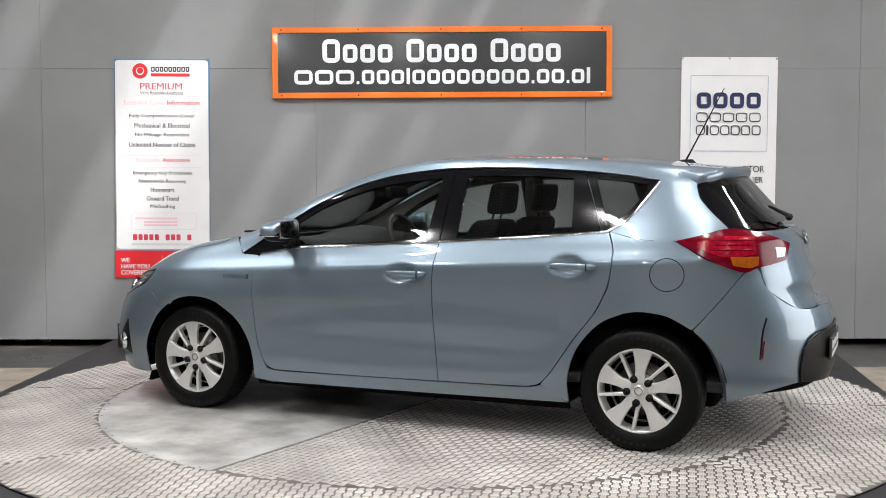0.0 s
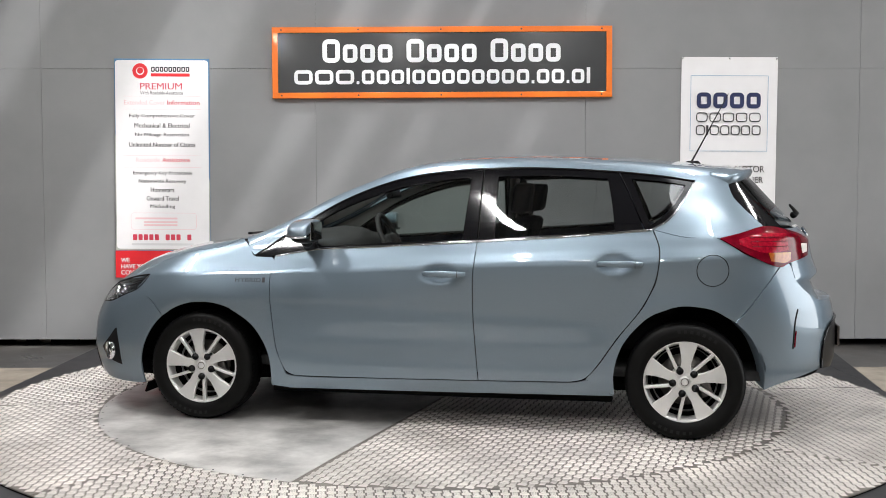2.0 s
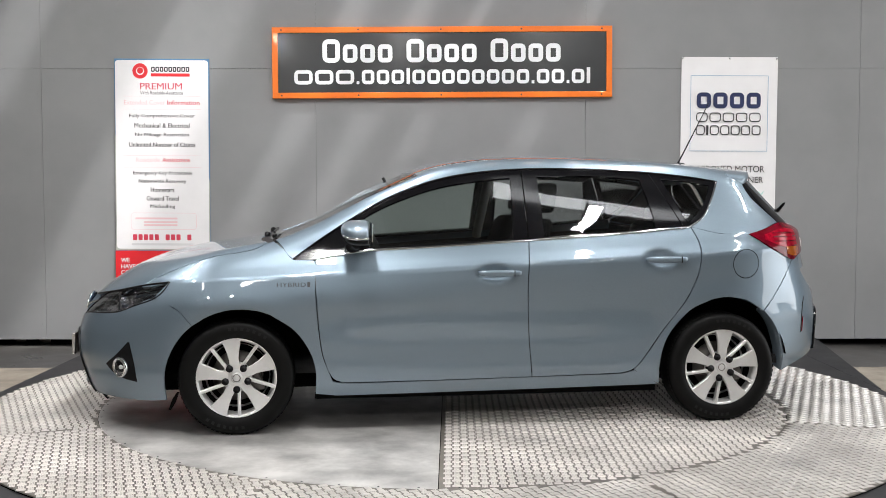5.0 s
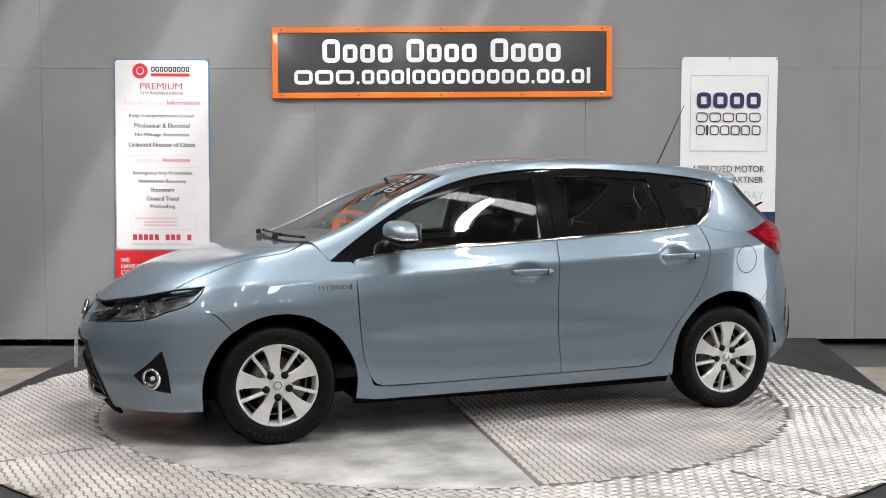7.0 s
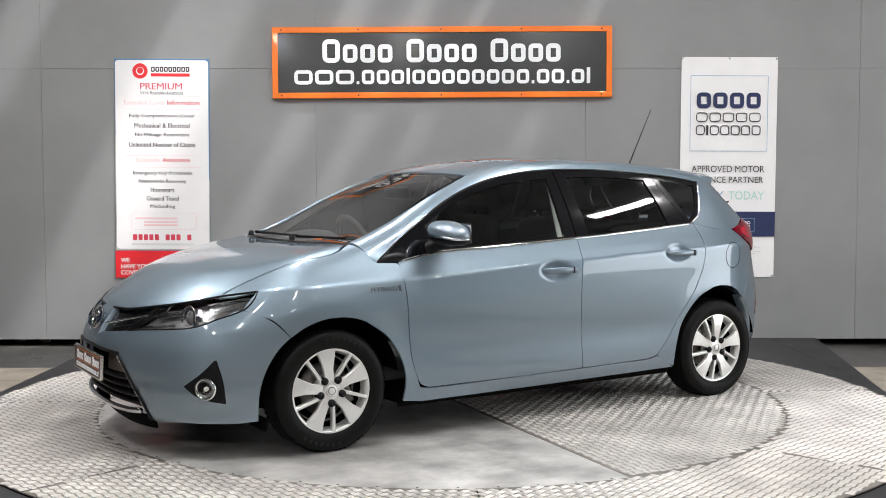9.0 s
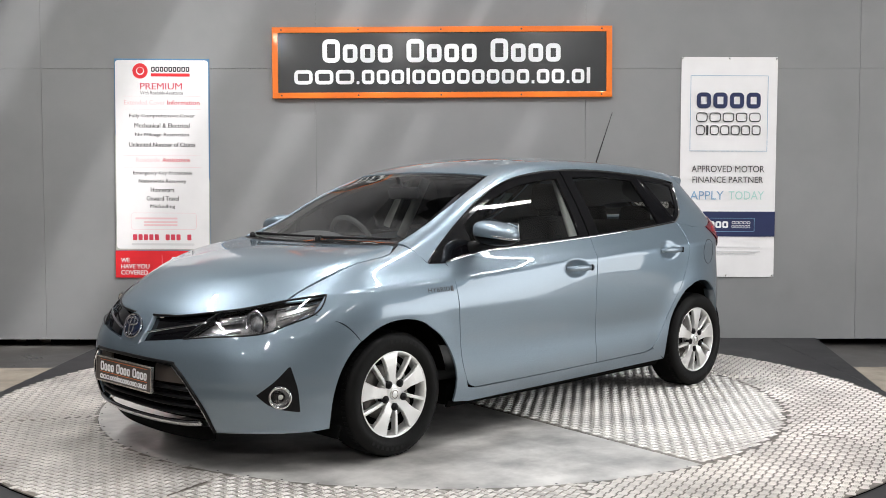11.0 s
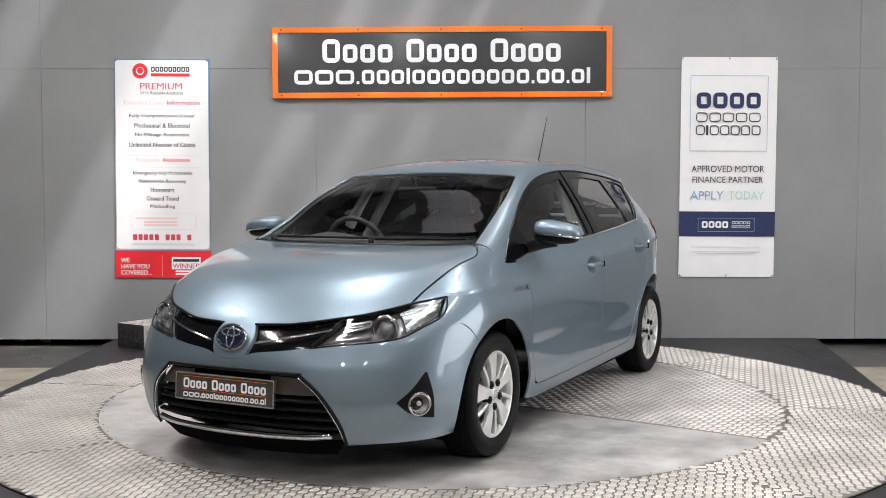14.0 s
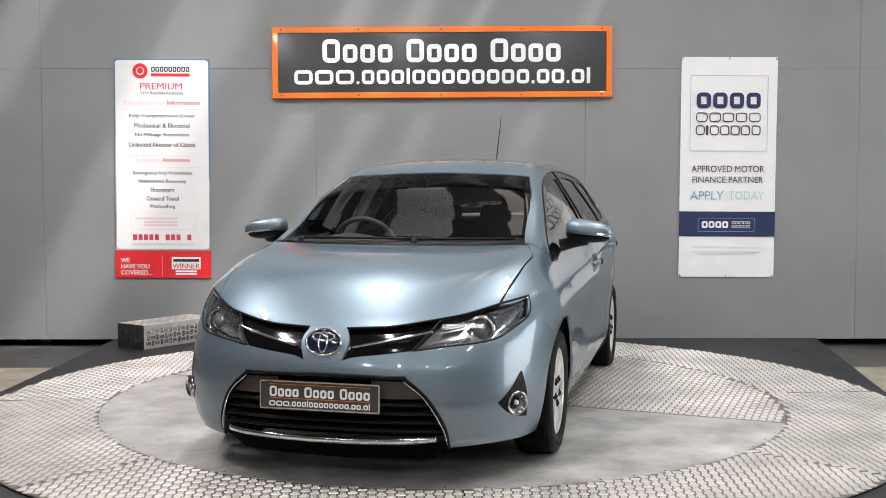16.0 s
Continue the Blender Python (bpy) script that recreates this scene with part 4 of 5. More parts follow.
    # sills
    panel("sill", "S", [(-0.797, 0.190), (0.0, 0.198), (0.944, 0.212)], [(0.944, 0.212), (0.81, 0.292)], [(-0.817, 0.290), (-0.757, 0.257), (-0.3, 0.259), (0.5, 0.270), (0.735, 0.275), (0.81, 0.292)], [(-0.797, 0.190), (-0.817, 0.290)], M_PAINT, car, 60, 6, both=True)
    panel("sill_skirt", "S", [(-0.90, 0.150), (0.0, 0.150), (0.94, 0.155)], [(0.94, 0.155), (0.944, 0.210)], [(-0.90, 0.188), (0.0, 0.196), (0.944, 0.210)], [(-0.90, 0.150), (-0.90, 0.188)], M_DARKPLASTIC, car, 20, 3, both=True, offset=-0.03)
    # rear quarters
    ql = [(0.806, 0.297), (0.867, 0.365), (0.970, 0.514), (1.086, 0.663), (1.125, 0.735)]
    qmid = [(1.125, 0.735), (1.18, 0.704), (1.212, 0.683), (1.222, 0.675), ARCH_R[4]]
    panel("rear_quarter_foot", "S", [(0.806, 0.297), (0.88, 0.245), (0.940, 0.216)], ARCH_R[:5], qmid, ql, M_PAINT, car, 10, 30, both=True)
    qtop = [(1.140, 1.058), (1.30, 1.022), (1.458, 1.017), (1.605, 0.932), (1.762, 0.873)]
    panel("rear_quarter", "C", qmid[:-1] + CORNER_R + ARCH_R[5:], [ARCH_R[-1], (1.61, 0.675), (1.70, 0.79), (1.762, 0.873)], qtop, [(1.125, 0.735), (1.157, 0.811), (1.173, 0.958), (1.140, 1.058)], M_PAINT, car, 50, 40, src="S", both=True)
    panel("rear_pillar", "C", [(1.140, 1.060), (1.30, 1.024), (1.458, 1.019), (1.567, 1.047), (1.675, 1.078)], [("R", 54.8, 1.079), ("R", 60.0, 1.174), ("R", 62.3, 1.25), ("C", 1.49, 62.5)],
          [("S", 1.346, 1.306), ("C", 1.43, 62.0), ("C", 1.49, 62.5)], [(1.140, 1.060), (1.219, 1.114), (1.293, 1.214), (1.346, 1.306)], M_PAINT, car, 30, 24, src="S", both=True)
    # fuel flap
    bead("fuel_flap_gap", "S", [(1.43 + 0.078 * math.cos(a), 0.861 + 0.078 * math.sin(a)) for a in np.linspace(0, 2 * math.pi, 30)], 0.0026, M_TRIM, car, offset=-0.0012, n=60)


def build_windows(car):
    # front door glass
    o = [[(-1.000, 0.901), (-0.890, 0.902), (-0.637, 0.942), (-0.337, 0.959), (0.233, 0.992)], [(0.233, 0.992), (0.233, 1.374)],
         TOP_WIN[:7] + [(0.233, 1.374)], [(-1.006, 0.901), (-1.008, 0.903)]]
    i = [[(-0.655, 0.956), (-0.337, 0.975), (0.155, 1.004)], [(0.155, 1.004), (0.172, 1.328)],
         [(-0.69, 1.080), (-0.536, 1.166), (-0.350, 1.240), (-0.166, 1.289), (0.048, 1.320), (0.172, 1.328)], [(-0.655, 0.956), (-0.69, 1.080)]]
    surround("window_frame", "S", o, i, M_GLOSSBLACK, car, both=True, lip=0.02, offset=-0.001)
    g = coons(*i, 30, 16)
    for ob in (skin("front_side_window", "S", g, M_GLASS, car, offset=-0.008, lip=0, both=True, label="tinted side window glass"),):
        ob.visible_shadow = False
    # rear door glass
    o = [[(0.239, 0.994), (0.703, 1.024), (1.092, 1.057)], [(1.092, 1.057), (1.03, 1.20), (0.955, 1.352)],
         [(0.239, 1.374), (0.566, 1.377), (0.93, 1.356), (0.955, 1.352)], [(0.239, 0.994), (0.239, 1.374)]]
    i = [[(0.325, 1.012), (0.70, 1.036), (0.945, 1.054)], [(0.945, 1.054), (0.925, 1.20), (0.900, 1.322)],
         [(0.318, 1.335), (0.6, 1.340), (0.900, 1.322)], [(0.325, 1.012), (0.318, 1.335)]]
    surround("window_frame", "S", o, i, M_GLOSSBLACK, car, both=True, lip=0.02, offset=-0.001)
    skin("rear_side_window", "S", coons(*i, 24, 14), M_GLASS_DARK, car, offset=-0.008, lip=0, both=True, label="dark tinted side window glass").visible_shadow = False
    # quarter light
    o = [[(1.098, 1.058), (1.130, 1.062)], [(1.130, 1.062), (1.212, 1.116), (1.286, 1.214), (1.338, 1.304)],
         [(0.962, 1.352), (1.171, 1.332), (1.338, 1.304)], [(1.098, 1.058), (1.03, 1.21), (0.962, 1.352)]]
    i = [[(1.120, 1.085), (1.133, 1.088)], [(1.133, 1.088), (1.20, 1.14), (1.262, 1.22), (1.296, 1.288)],
         [(1.020, 1.322), (1.17, 1.308), (1.296, 1.288)], [(1.120, 1.085), (1.07, 1.21), (1.020, 1.322)]]
    surround("window_frame", "S", o, i, M_GLOSSBLACK, car, both=True, lip=0.012, offset=-0.001)
    skin("quarter_window", "S", coons(*i, 14, 12), M_GLASS_DARK, car, offset=-0.008, lip=0, both=True, label="dark tinted quarter glass").visible_shadow = False
    bead("chrome_strip", "S", [(-0.885, 0.902), (-0.637, 0.942), (-0.337, 0.959), (0.236, 0.993), (0.703, 1.023), (1.125, 1.058)], 0.0065, M_CHROME, car, 0.002, 70, "bright chrome waist strip", both=True, flatten=0.6)
    bead("chrome_strip", "S", [(1.125, 1.058), (1.216, 1.114), (1.290, 1.214), (1.343, 1.304)], 0.0055, M_CHROME, car, 0.002, 30, both=True, flatten=0.6)
    bead("door_seal", "S", [(0.236, 0.998), (0.236, 1.372)], 0.003, M_BLACK, car, 0.001, 20, both=True)
    bead("roof_gutter", "S", TOP_WIN, 0.005, M_GLOSSBLACK, car, 0.001, 60, both=True)


def build_front(car):
    # bumper skin in three pieces round the mouth
    right = [("S", *p) for p in inset(ARCH_FB, -0.003)]
    top = [("F", *p) for p in HEAD_LOW[:-1]] + [("F", 56.4, 0.702), ("S", -1.62, 0.672), ("S", -1.58, 0.648), ("S", -1.514, 0.570)]
    bot = [("F", 31.0, 0.178), ("F", 40, 0.182), ("F", 54, 0.178), ("S", ARCH_FB[0][0] - 0.003, ARCH_FB[0][1])]
    lft = [("F", *p) for p in MOUTH] + [("F", 20.4, 0.54), ("F", 21.6, 0.595)]
    panel("front_bumper", "F", bot, right, [("F", *p) for p in HEAD_LOW[:-1]] + [("F", 56.2, 0.703), ("S", -1.605, 0.655), ("S", ARCH_F[0][0] - 0.003, ARCH_F[0][1])], lft, M_PAINT, car, 48, 36, both=True)
    g_low = flip(GRILLE_LOW)[:-1] + GRILLE_LOW
    panel("front_bumper_middle", "F", [(-20.0, 0.480), (-10, 0.486), (0, 0.488), (10, 0.486), (20.0, 0.480)], [(20.0, 0.480), (20.4, 0.54), (21.6, 0.595)], g_low, [(-20.0, 0.480), (-20.4, 0.54), (-21.6, 0.595)], M_PAINT, car, 50, 14)
    panel("front_lip", "F", [(-28.0, 0.115), (0, 0.105), (28.0, 0.115)], [(28, 0.115), (30.5, 0.182)], [(-30.5, 0.182), (0, 0.190), (30.5, 0.182)], [(-28, 0.115), (-30.5, 0.182)], M_DARKPLASTIC, car, 40, 6, offset=-0.012, label="black plastic chin lip")
    # mouth: dark recess, bars, side infills, chrome blade, rim
    mouth = [(31.0, 0.178), (28.9, 0.279), (24.7, 0.401), (20.0, 0.480)]
    panel("lower_grille", "F", [(-31, 0.178), (0, 0.182), (31, 0.178)], mouth, [(-20, 0.480), (0, 0.488), (20, 0.480)], flip(mouth)[::-1], M_BLACK, car, 40, 16, offset=-0.06, label="black lower grille")
    for z in (0.245, 0.285, 0.325, 0.365):
        a = float(np.interp(z, [0.178, 0.279, 0.401, 0.48], [31, 28.9, 24.7, 20])) - 0.4
        bead("grille_bar", "F", [(-a, z), (0, z + 0.004), (a, z)], 0.0085, M_TRIM, car, -0.03, 40, flatten=1.8)
    for s in (-1, 1):
        q = [(s * 12, 0.397), (s * 24.3, 0.397)] if s > 0 else [(-24.3, 0.397), (-12, 0.397)]
        t = [(s * 12, 0.474), (s * 20.2, 0.470)] if s > 0 else [(-20.2, 0.470), (-12, 0.474)]
        panel("grille_infill", "F", q, [q[1], t[1]], t, [q[0], t[0]], M_GREYPLATE, car, 14, 6, offset=-0.02, label="dark grey grille infill")
    bead("mouth_rim", "F", [(30.6, 0.183)] + mouth[1:] + [(18.3, 0.488), (0, 0.494), (-18.3, 0.488)] + flip(mouth)[:-1] + [(-30.6, 0.183)], 0.0085, M_TRIM, car, 0.002, 140, flatten=0.8)
    bead("mouth_rim_chrome", "F", [(30.2, 0.20), (28.4, 0.279), (24.2, 0.401), (19.6, 0.474)], 0.0035, M_CHROME, car, 0.004, 40, both=True)
    bead("chrome_blade", "F", [(-27.2, 0.222), (-20, 0.212), (0, 0.206), (20, 0.212), (27.2, 0.222)], 0.015, M_CHROME, car, -0.002, 60, "chrome blade under the grille", flatten=0.8)
    # upper grille wings, chrome bars, body-colour badge carrier
    panel("upper_grille", "F", GRILLE_LOW[1:] + [(22.0, 0.598)], [(22.0, 0.598), (30.8, 0.718)], [(5.0, 0.678), (17.7, 0.690), (30.8, 0.718)], [(4.0, 0.547), (5.0, 0.678)], M_GLOSSBLACK, car, 26, 10, offset=-0.022, both=True, label="gloss black upper grille")
    bead("chrome_bar", "F", [(7.2, 0.607), (14, 0.629), (20, 0.647), (27.2, 0.668)], 0.006, M_CHROME, car, 0.0, 30, "chrome grille bar", both=True, flatten=0.7)
    bead("grille_brow", "F", [(5.2, 0.680), (12, 0.684), (17.7, 0.689), (30.6, 0.716), (37.5, 0.731), (49.6, 0.766), (60.2, 0.788)], 0.0055, M_TRIM, car, 0.0, 50, both=True)
    panel("badge_carrier", "F", [(-4.6, 0.548), (0, 0.536), (4.6, 0.548)], [(4.6, 0.548), (5.9, 0.605), (6.2, 0.640), (5.2, 0.684)], [(-5.2, 0.684), (0, 0.692), (5.2, 0.684)], [(-4.6, 0.548), (-5.9, 0.605), (-6.2, 0.640), (-5.2, 0.684)], M_PAINT, car, 24, 16, offset=0.001, lip=0.03)
    v, n = spot("F", 0, 0.622)
    n = Vector((-1, 0, 0.30)).normalized()
    m = facing(v + n * 0.016, n)

    def oval(rx, rz, r, nseg=40, cx=0.0, cz=0.0):
        pts = [(cx + rx * math.cos(2 * math.pi * k / nseg), 0, cz + rz * math.sin(2 * math.pi * k / nseg)) for k in range(nseg + 1)]
        return tube(pts, r, 8)
    b = part("badge", lathe([(0.0001, -0.006), (0.045, -0.005), (0.060, 0.0), (0.060, 0.012)], 36), M_BADGE_BLUE, car, "blue-tinted oval badge with chrome rings", at=m @ Matrix.Diagonal((1.25, 1, 0.86, 1)))
    part("badge_ring", oval(0.066, 0.050, 0.0048), M_CHROME, b, at=Matrix.Diagonal((0.94, 1, 1.28, 1)))
    part("badge_ring", oval(0.016, 0.040, 0.0042), M_CHROME, b, at=Matrix.Diagonal((0.94, 1, 1.28, 1)) @ pose(0, -0.006, 0))
    part("badge_ring", oval(0.042, 0.015, 0.0042, cz=0.020), M_CHROME, b, at=Matrix.Diagonal((0.94, 1, 1.28, 1)) @ pose(0, -0.006, 0))
    # plate with plain bars
    pl = part("number_plate", box(-0.263, 0.263, -0.006, 0.006, -0.058, 0.058, 0.004), M_GREYPLATE, car, "brown-grey show plate with pale bars", at=pose(-2.233 + SHIFT.x, 0.0 + SHIFT.y, 0.405, -3, 0, -90), smooth=False)
    part("plate_rim", frame_shape(-0.266, 0.266, -0.060, 0.060, 0.006, 0.006, -0.010, 0.004), M_SHEEN, pl, smooth=False)
    emblem_row("Cooo_Cooo_Cooo", -0.225, 0.225, -0.008, 0.036, M_WHITE, pl, -0.0065, 0.2, 0.0015)
    emblem_row("www.oooioooooooo.oo.oi", -0.225, 0.225, -0.047, -0.02, M_WHITE, pl, -0.0065, 0.2, 0.0015)
    for z in (0.044, -0.014):
        part("plate_rule", box(-0.225, 0.225, -0.0072, -0.006, z - 0.001, z + 0.001), M_ORANGE, pl, smooth=False)
    # head lamps
    hb, hr, ht, hl = HEAD_LOW, [(56.8, 0.707), (59.5, 0.75), (60.2, 0.787)], HEAD_TOP, [(21.6, 0.595), (25.8, 0.655), (30.6, 0.714)]
    g = coons(hb, hr, ht, hl, 30, 14)
    skin("headlamp_housing", "F", g, M_DARKCHROME, car, offset=-0.045, lip=0, both=True, label="smoked chrome headlamp housing")
    lens = skin("headlamp_lens", "F", g, M_LENS, car, offset=-0.001, lip=0.0, both=True, label="clear headlamp lens")
    for ob in bpy.data.objects:
        if ob.name.startswith("headlamp_lens"):
            ob.visible_shadow = False
    bead("headlamp_rim", "F", hb + hr[1:] + ht[::-1] + hl[::-1][1:], 0.0042, M_TRIM, car, -0.001, 90, both=True)
    panel("reflector", "F", [(46.5, 0.665), (56.6, 0.722)], [(56.6, 0.722), (59.2, 0.775)], [(46.0, 0.742), (59.2, 0.775)], [(46.5, 0.665), (46.0, 0.742)], M_REFLECTOR, car, 14, 8, offset=-0.028, both=True, label="bright lamp reflector")
    panel("indicator", "F", [(46.8, 0.690), (50.0, 0.700)], [(50.0, 0.700), (50.4, 0.738)], [(46.8, 0.726), (50.4, 0.738)], [(46.8, 0.690), (46.8, 0.726)], M_AMBER, car, 6, 5, offset=-0.036, both=True, label="amber indicator")
    panel("day_light", "F", [(29.8, 0.668), (37.0, 0.688)], [(37.0, 0.688), (37.4, 0.716)], [(31.6, 0.702), (37.4, 0.716)], [(29.8, 0.668), (31.6, 0.702)], M_REFLECTOR, car, 10, 6, offset=-0.02, both=True, label="white daytime light")
    panel("reflector", "F", [(26.5, 0.622), (37.0, 0.640)], [(37.0, 0.640), (37.0, 0.648)], [(27.0, 0.630), (37.0, 0.648)], [(26.5, 0.622), (27.0, 0.630)], M_REFLECTOR, car, 14, 3, offset=-0.02, both=True)
    for a0, z0, a1, z1 in ((30.5, 0.690, 38.0, 0.706), (29.0, 0.676, 37.5, 0.696), (45.5, 0.735, 58.0, 0.768), (46.0, 0.655, 56.0, 0.716), (24.5, 0.612, 36.0, 0.633), (47.0, 0.70, 57.5, 0.742)):
        bead("lamp_rib", "F", [(a0, z0), (a1, z1)], 0.003, M_REFLECTOR, car, -0.016, 12, both=True)
    for s in (1, -1):
        v, n = spot("F", 41.0, 0.684, s)
        m = facing(v - n * 0.03, Vector((-1, s * -0.25, 0.1)))
        pr = part("projector", lathe([(0.060, -0.012), (0.052, -0.020), (0.046, -0.012), (0.040, 0.0), (0.042, 0.03)], 32), M_REFLECTOR, car, "chrome projector ring", at=m)
        part("projector_lens", lathe([(0.0001, -0.018), (0.02, -0.015), (0.034, -0.006), (0.040, 0.004)], 28), M_DARKCHROME, pr)
    # fog lamps
    fb = [(42.2, 0.362), (45.0, 0.318), (48.5, 0.292), (52.7, 0.278)]
    panel("fog_pocket", "F", fb, [(52.7, 0.278), (52.2, 0.38), (50.5, 0.482)], [(49.9, 0.481), (50.5, 0.482)], [(42.2, 0.362), (46.5, 0.42), (49.9, 0.481)], M_TRIM, car, 16, 14, offset=0.002, lip=0.006, both=True, label="black triangular fog lamp surround")
    for s in (1, -1):
        v, n = spot("F", 47.9, 0.352, s)
        m = facing(v + n * 0.006, (n + Vector((-0.35, 0, 0))).normalized())
        fl = part("fog_lamp", lathe([(0.050, 0.012), (0.053, -0.008), (0.048, -0.015), (0.042, -0.012), (0.038, 0.004)], 36), M_CHROME, car, "round fog lamp with chrome ring", at=m)
        part("fog_reflector", lathe([(0.0001, 0.012), (0.02, 0.010), (0.040, -0.004)], 28), M_DARKCHROME, fl)
        part("fog_bulb", lathe([(0.0001, -0.008), (0.010, -0.005), (0.012, 0.008)], 16), M_BULB, fl)
        part("fog_lens", lathe([(0.0001, -0.014), (0.02, -0.012), (0.041, -0.006)], 28), M_LENS, fl).visible_shadow = False


def build_rear(car):
    edge = [("S", *p) for p in inset(ARCH_RB, 0.003)]
    low = [edge[0], ("R", 52.0, 0.272), ("R", 45, 0.295), ("R", 30, 0.33), ("R", 0, 0.34)]
    top = [edge[-1], ("S", 1.616, 0.672), ("S", 1.766, 0.868), ("R", 46.3, 0.885), ("R", 43.0, 0.785), ("R", 32, 0.69), ("R", 15, 0.68), ("R", 0, 0.68)]
    panel("rear_bumper", "R", low, [("R", 0, 0.34), ("R", 0, 0.68)], top, edge, M_PAINT, car, 60, 30, both=True, lip=0.07)
    panel("rear_valance", "R", [(-31, 0.33), (0, 0.30), (31, 0.33)], [(31, 0.33), (31.5, 0.42), (28.5, 0.52)], [(-28.5, 0.52), (-18, 0.565), (0, 0.57), (18, 0.565), (28.5, 0.52)], [(-31, 0.33), (-31.5, 0.42), (-28.5, 0.52)], M_TRIM, car, 30, 10, offset=0.006, label="black rear bumper insert")
    panel("rear_underside", "R", [(-48, 0.265), (0, 0.25), (48, 0.265)], [(48, 0.265), (48, 0.31)], [(-48, 0.31), (0, 0.345), (48, 0.31)], [(-48, 0.265), (-48, 0.31)], M_DARKPLASTIC, car, 30, 6, offset=-0.04)
    bead("bumper_slot", "R", [(46.6, 0.455), (46.4, 0.52), (45.9, 0.59), (44.6, 0.655)], 0.0065, M_TRIM, car, -0.001, 24, "dark slot in the bumper corner", both=True, flatten=0.5)
    bead("reflector", "R", [(45.9, 0.462), (45.8, 0.51), (45.5, 0.545)], 0.0045, M_REDLENS, car, 0.001, 16, "slim red bumper reflector", both=True, flatten=0.6)
    bead("valance_rim", "R", [(31, 0.335), (31.8, 0.42), (29.8, 0.50), (26.0, 0.548), (18, 0.568), (0, 0.573), (-18, 0.568), (-26, 0.548), (-29.8, 0.50), (-31.8, 0.42), (-31, 0.335)], 0.006, M_GLOSSBLACK, car, 0.007, 90)
    rp = part("number_plate", box(-0.26, 0.26, -0.006, 0.006, -0.055, 0.055, 0.004), M_GREYPLATE, car, "brown-grey show plate with pale bars", at=pose(2.124 + SHIFT.x, SHIFT.y, 0.47, 0, 0, 90), smooth=False)
    emblem_row("Cooo_Cooo_Cooo", -0.225, 0.225, -0.008, 0.036, M_WHITE, rp, -0.0065, 0.2, 0.0015)
    emblem_row("www.oooioooooooo.oo.oi", -0.225, 0.225, -0.047, -0.02, M_WHITE, rp, -0.0065, 0.2, 0.0015)
    # tailgate with its window
    rise, across = np.linspace(0, 1, 40)[:, None], np.abs(np.linspace(-1, 1, 50))[None, :]
    dish = -0.058 * (1 - sstep(0.74, 0.84, rise)) * (1 - 0.75 * sstep(0.90, 1.0, across))
    panel("tailgate", "R", [(-31.5, 0.695), (-15, 0.686), (0, 0.685), (15, 0.686), (31.5, 0.695)], [(31.5, 0.695), (42.4, 0.79), (45.3, 0.89), (46.5, 1.062)],
          [(-46.5, 1.062), (-20, 1.068), (0, 1.070), (20, 1.068), (46.5, 1.062)], [(-31.5, 0.695), (-42.4, 0.79), (-45.3, 0.89), (-46.5, 1.062)], M_PAINT, car, 50, 40, offset=dish, lip=0.02)
    gb = [(-45, 1.074), (-20, 1.080), (0, 1.082), (20, 1.080), (45, 1.074)]
    gr = [(45, 1.074), (51.6, 1.189), (57.5, 1.325)]
    g = coons(gb, gr, [(-57.5, 1.325), (-30, 1.345), (0, 1.35), (30, 1.345), (57.5, 1.325)], flip(gr)[::-1], 40, 16)
    skin("rear_window", "R", g, M_GLASS_DARK, car, offset=-0.004, lip=0, label="dark tinted tailgate window").visible_shadow = False
    panel("tailgate_trim", "R", [(45.4, 1.070), (54.4, 1.080)], [(54.4, 1.080), (59.6, 1.174), (61.9, 1.25), (60.5, 1.34)], [(57.8, 1.335), (60.5, 1.34)], gr, M_GLOSSBLACK, car, 8, 20, both=True, offset=-0.002)
    # tail lamps
    bl = [(72.0, 1.015), (62.8, 0.934), (52.3, 0.873), (46.3, 0.893), (33.3, 0.921)]
    tl = [(72.0, 1.019), (64.0, 1.045), (55.0, 1.074), (45.6, 1.058), (29.2, 1.000)]
    lamp = panel("tail_lamp", "R", bl, [(33.3, 0.921), (29.2, 1.0)], tl, [(72.0, 1.015), (72.0, 1.019)], M_REDLENS, car, 40, 14, offset=0.008, lip=0.02, both=True, label="red tail lamp")
    panel("stop_lens", "R", [(66.0, 0.985), (58.0, 0.945), (47.5, 0.955)], [(47.5, 0.955), (47.0, 1.035)], [(66.0, 1.012), (58.0, 1.038), (47.0, 1.035)], [(66.0, 0.985), (66.0, 1.012)], M_REDGLOW, car, 16, 8, offset=0.0095, lip=0.003, both=True, label="brighter red stop lens")
    for z in (0.975, 1.0, 1.02):
        bead("lamp_rib", "R", [(62.0, z), (47.5, z)], 0.002, M_REDLENS, car, 0.010, 14, both=True)
    panel("amber_lens", "R", [(55.5, 0.905), (50.0, 0.893), (46.8, 0.905)], [(46.8, 0.905), (46.5, 0.945)], [(56.5, 0.945), (46.5, 0.950)], [(55.5, 0.905), (56.5, 0.945)], M_AMBER, car, 12, 6, offset=0.0105, lip=0.003, both=True, label="amber indicator lens")
    panel("clear_lens", "R", [(38.5, 0.935), (34.2, 0.94)], [(34.2, 0.94), (33.0, 0.98)], [(38.8, 0.985), (33.0, 0.98)], [(38.5, 0.935), (38.8, 0.985)], M_BULB, car, 6, 6, offset=0.0105, lip=0.003, both=True, label="white reversing lens")
    # spoiler
    vs, fs = [], []
    ny, nx = 33, 9
    for i in range(ny):
        y = -0.585 + 1.17 * i / (ny - 1)
        k = (y / 0.585) ** 2
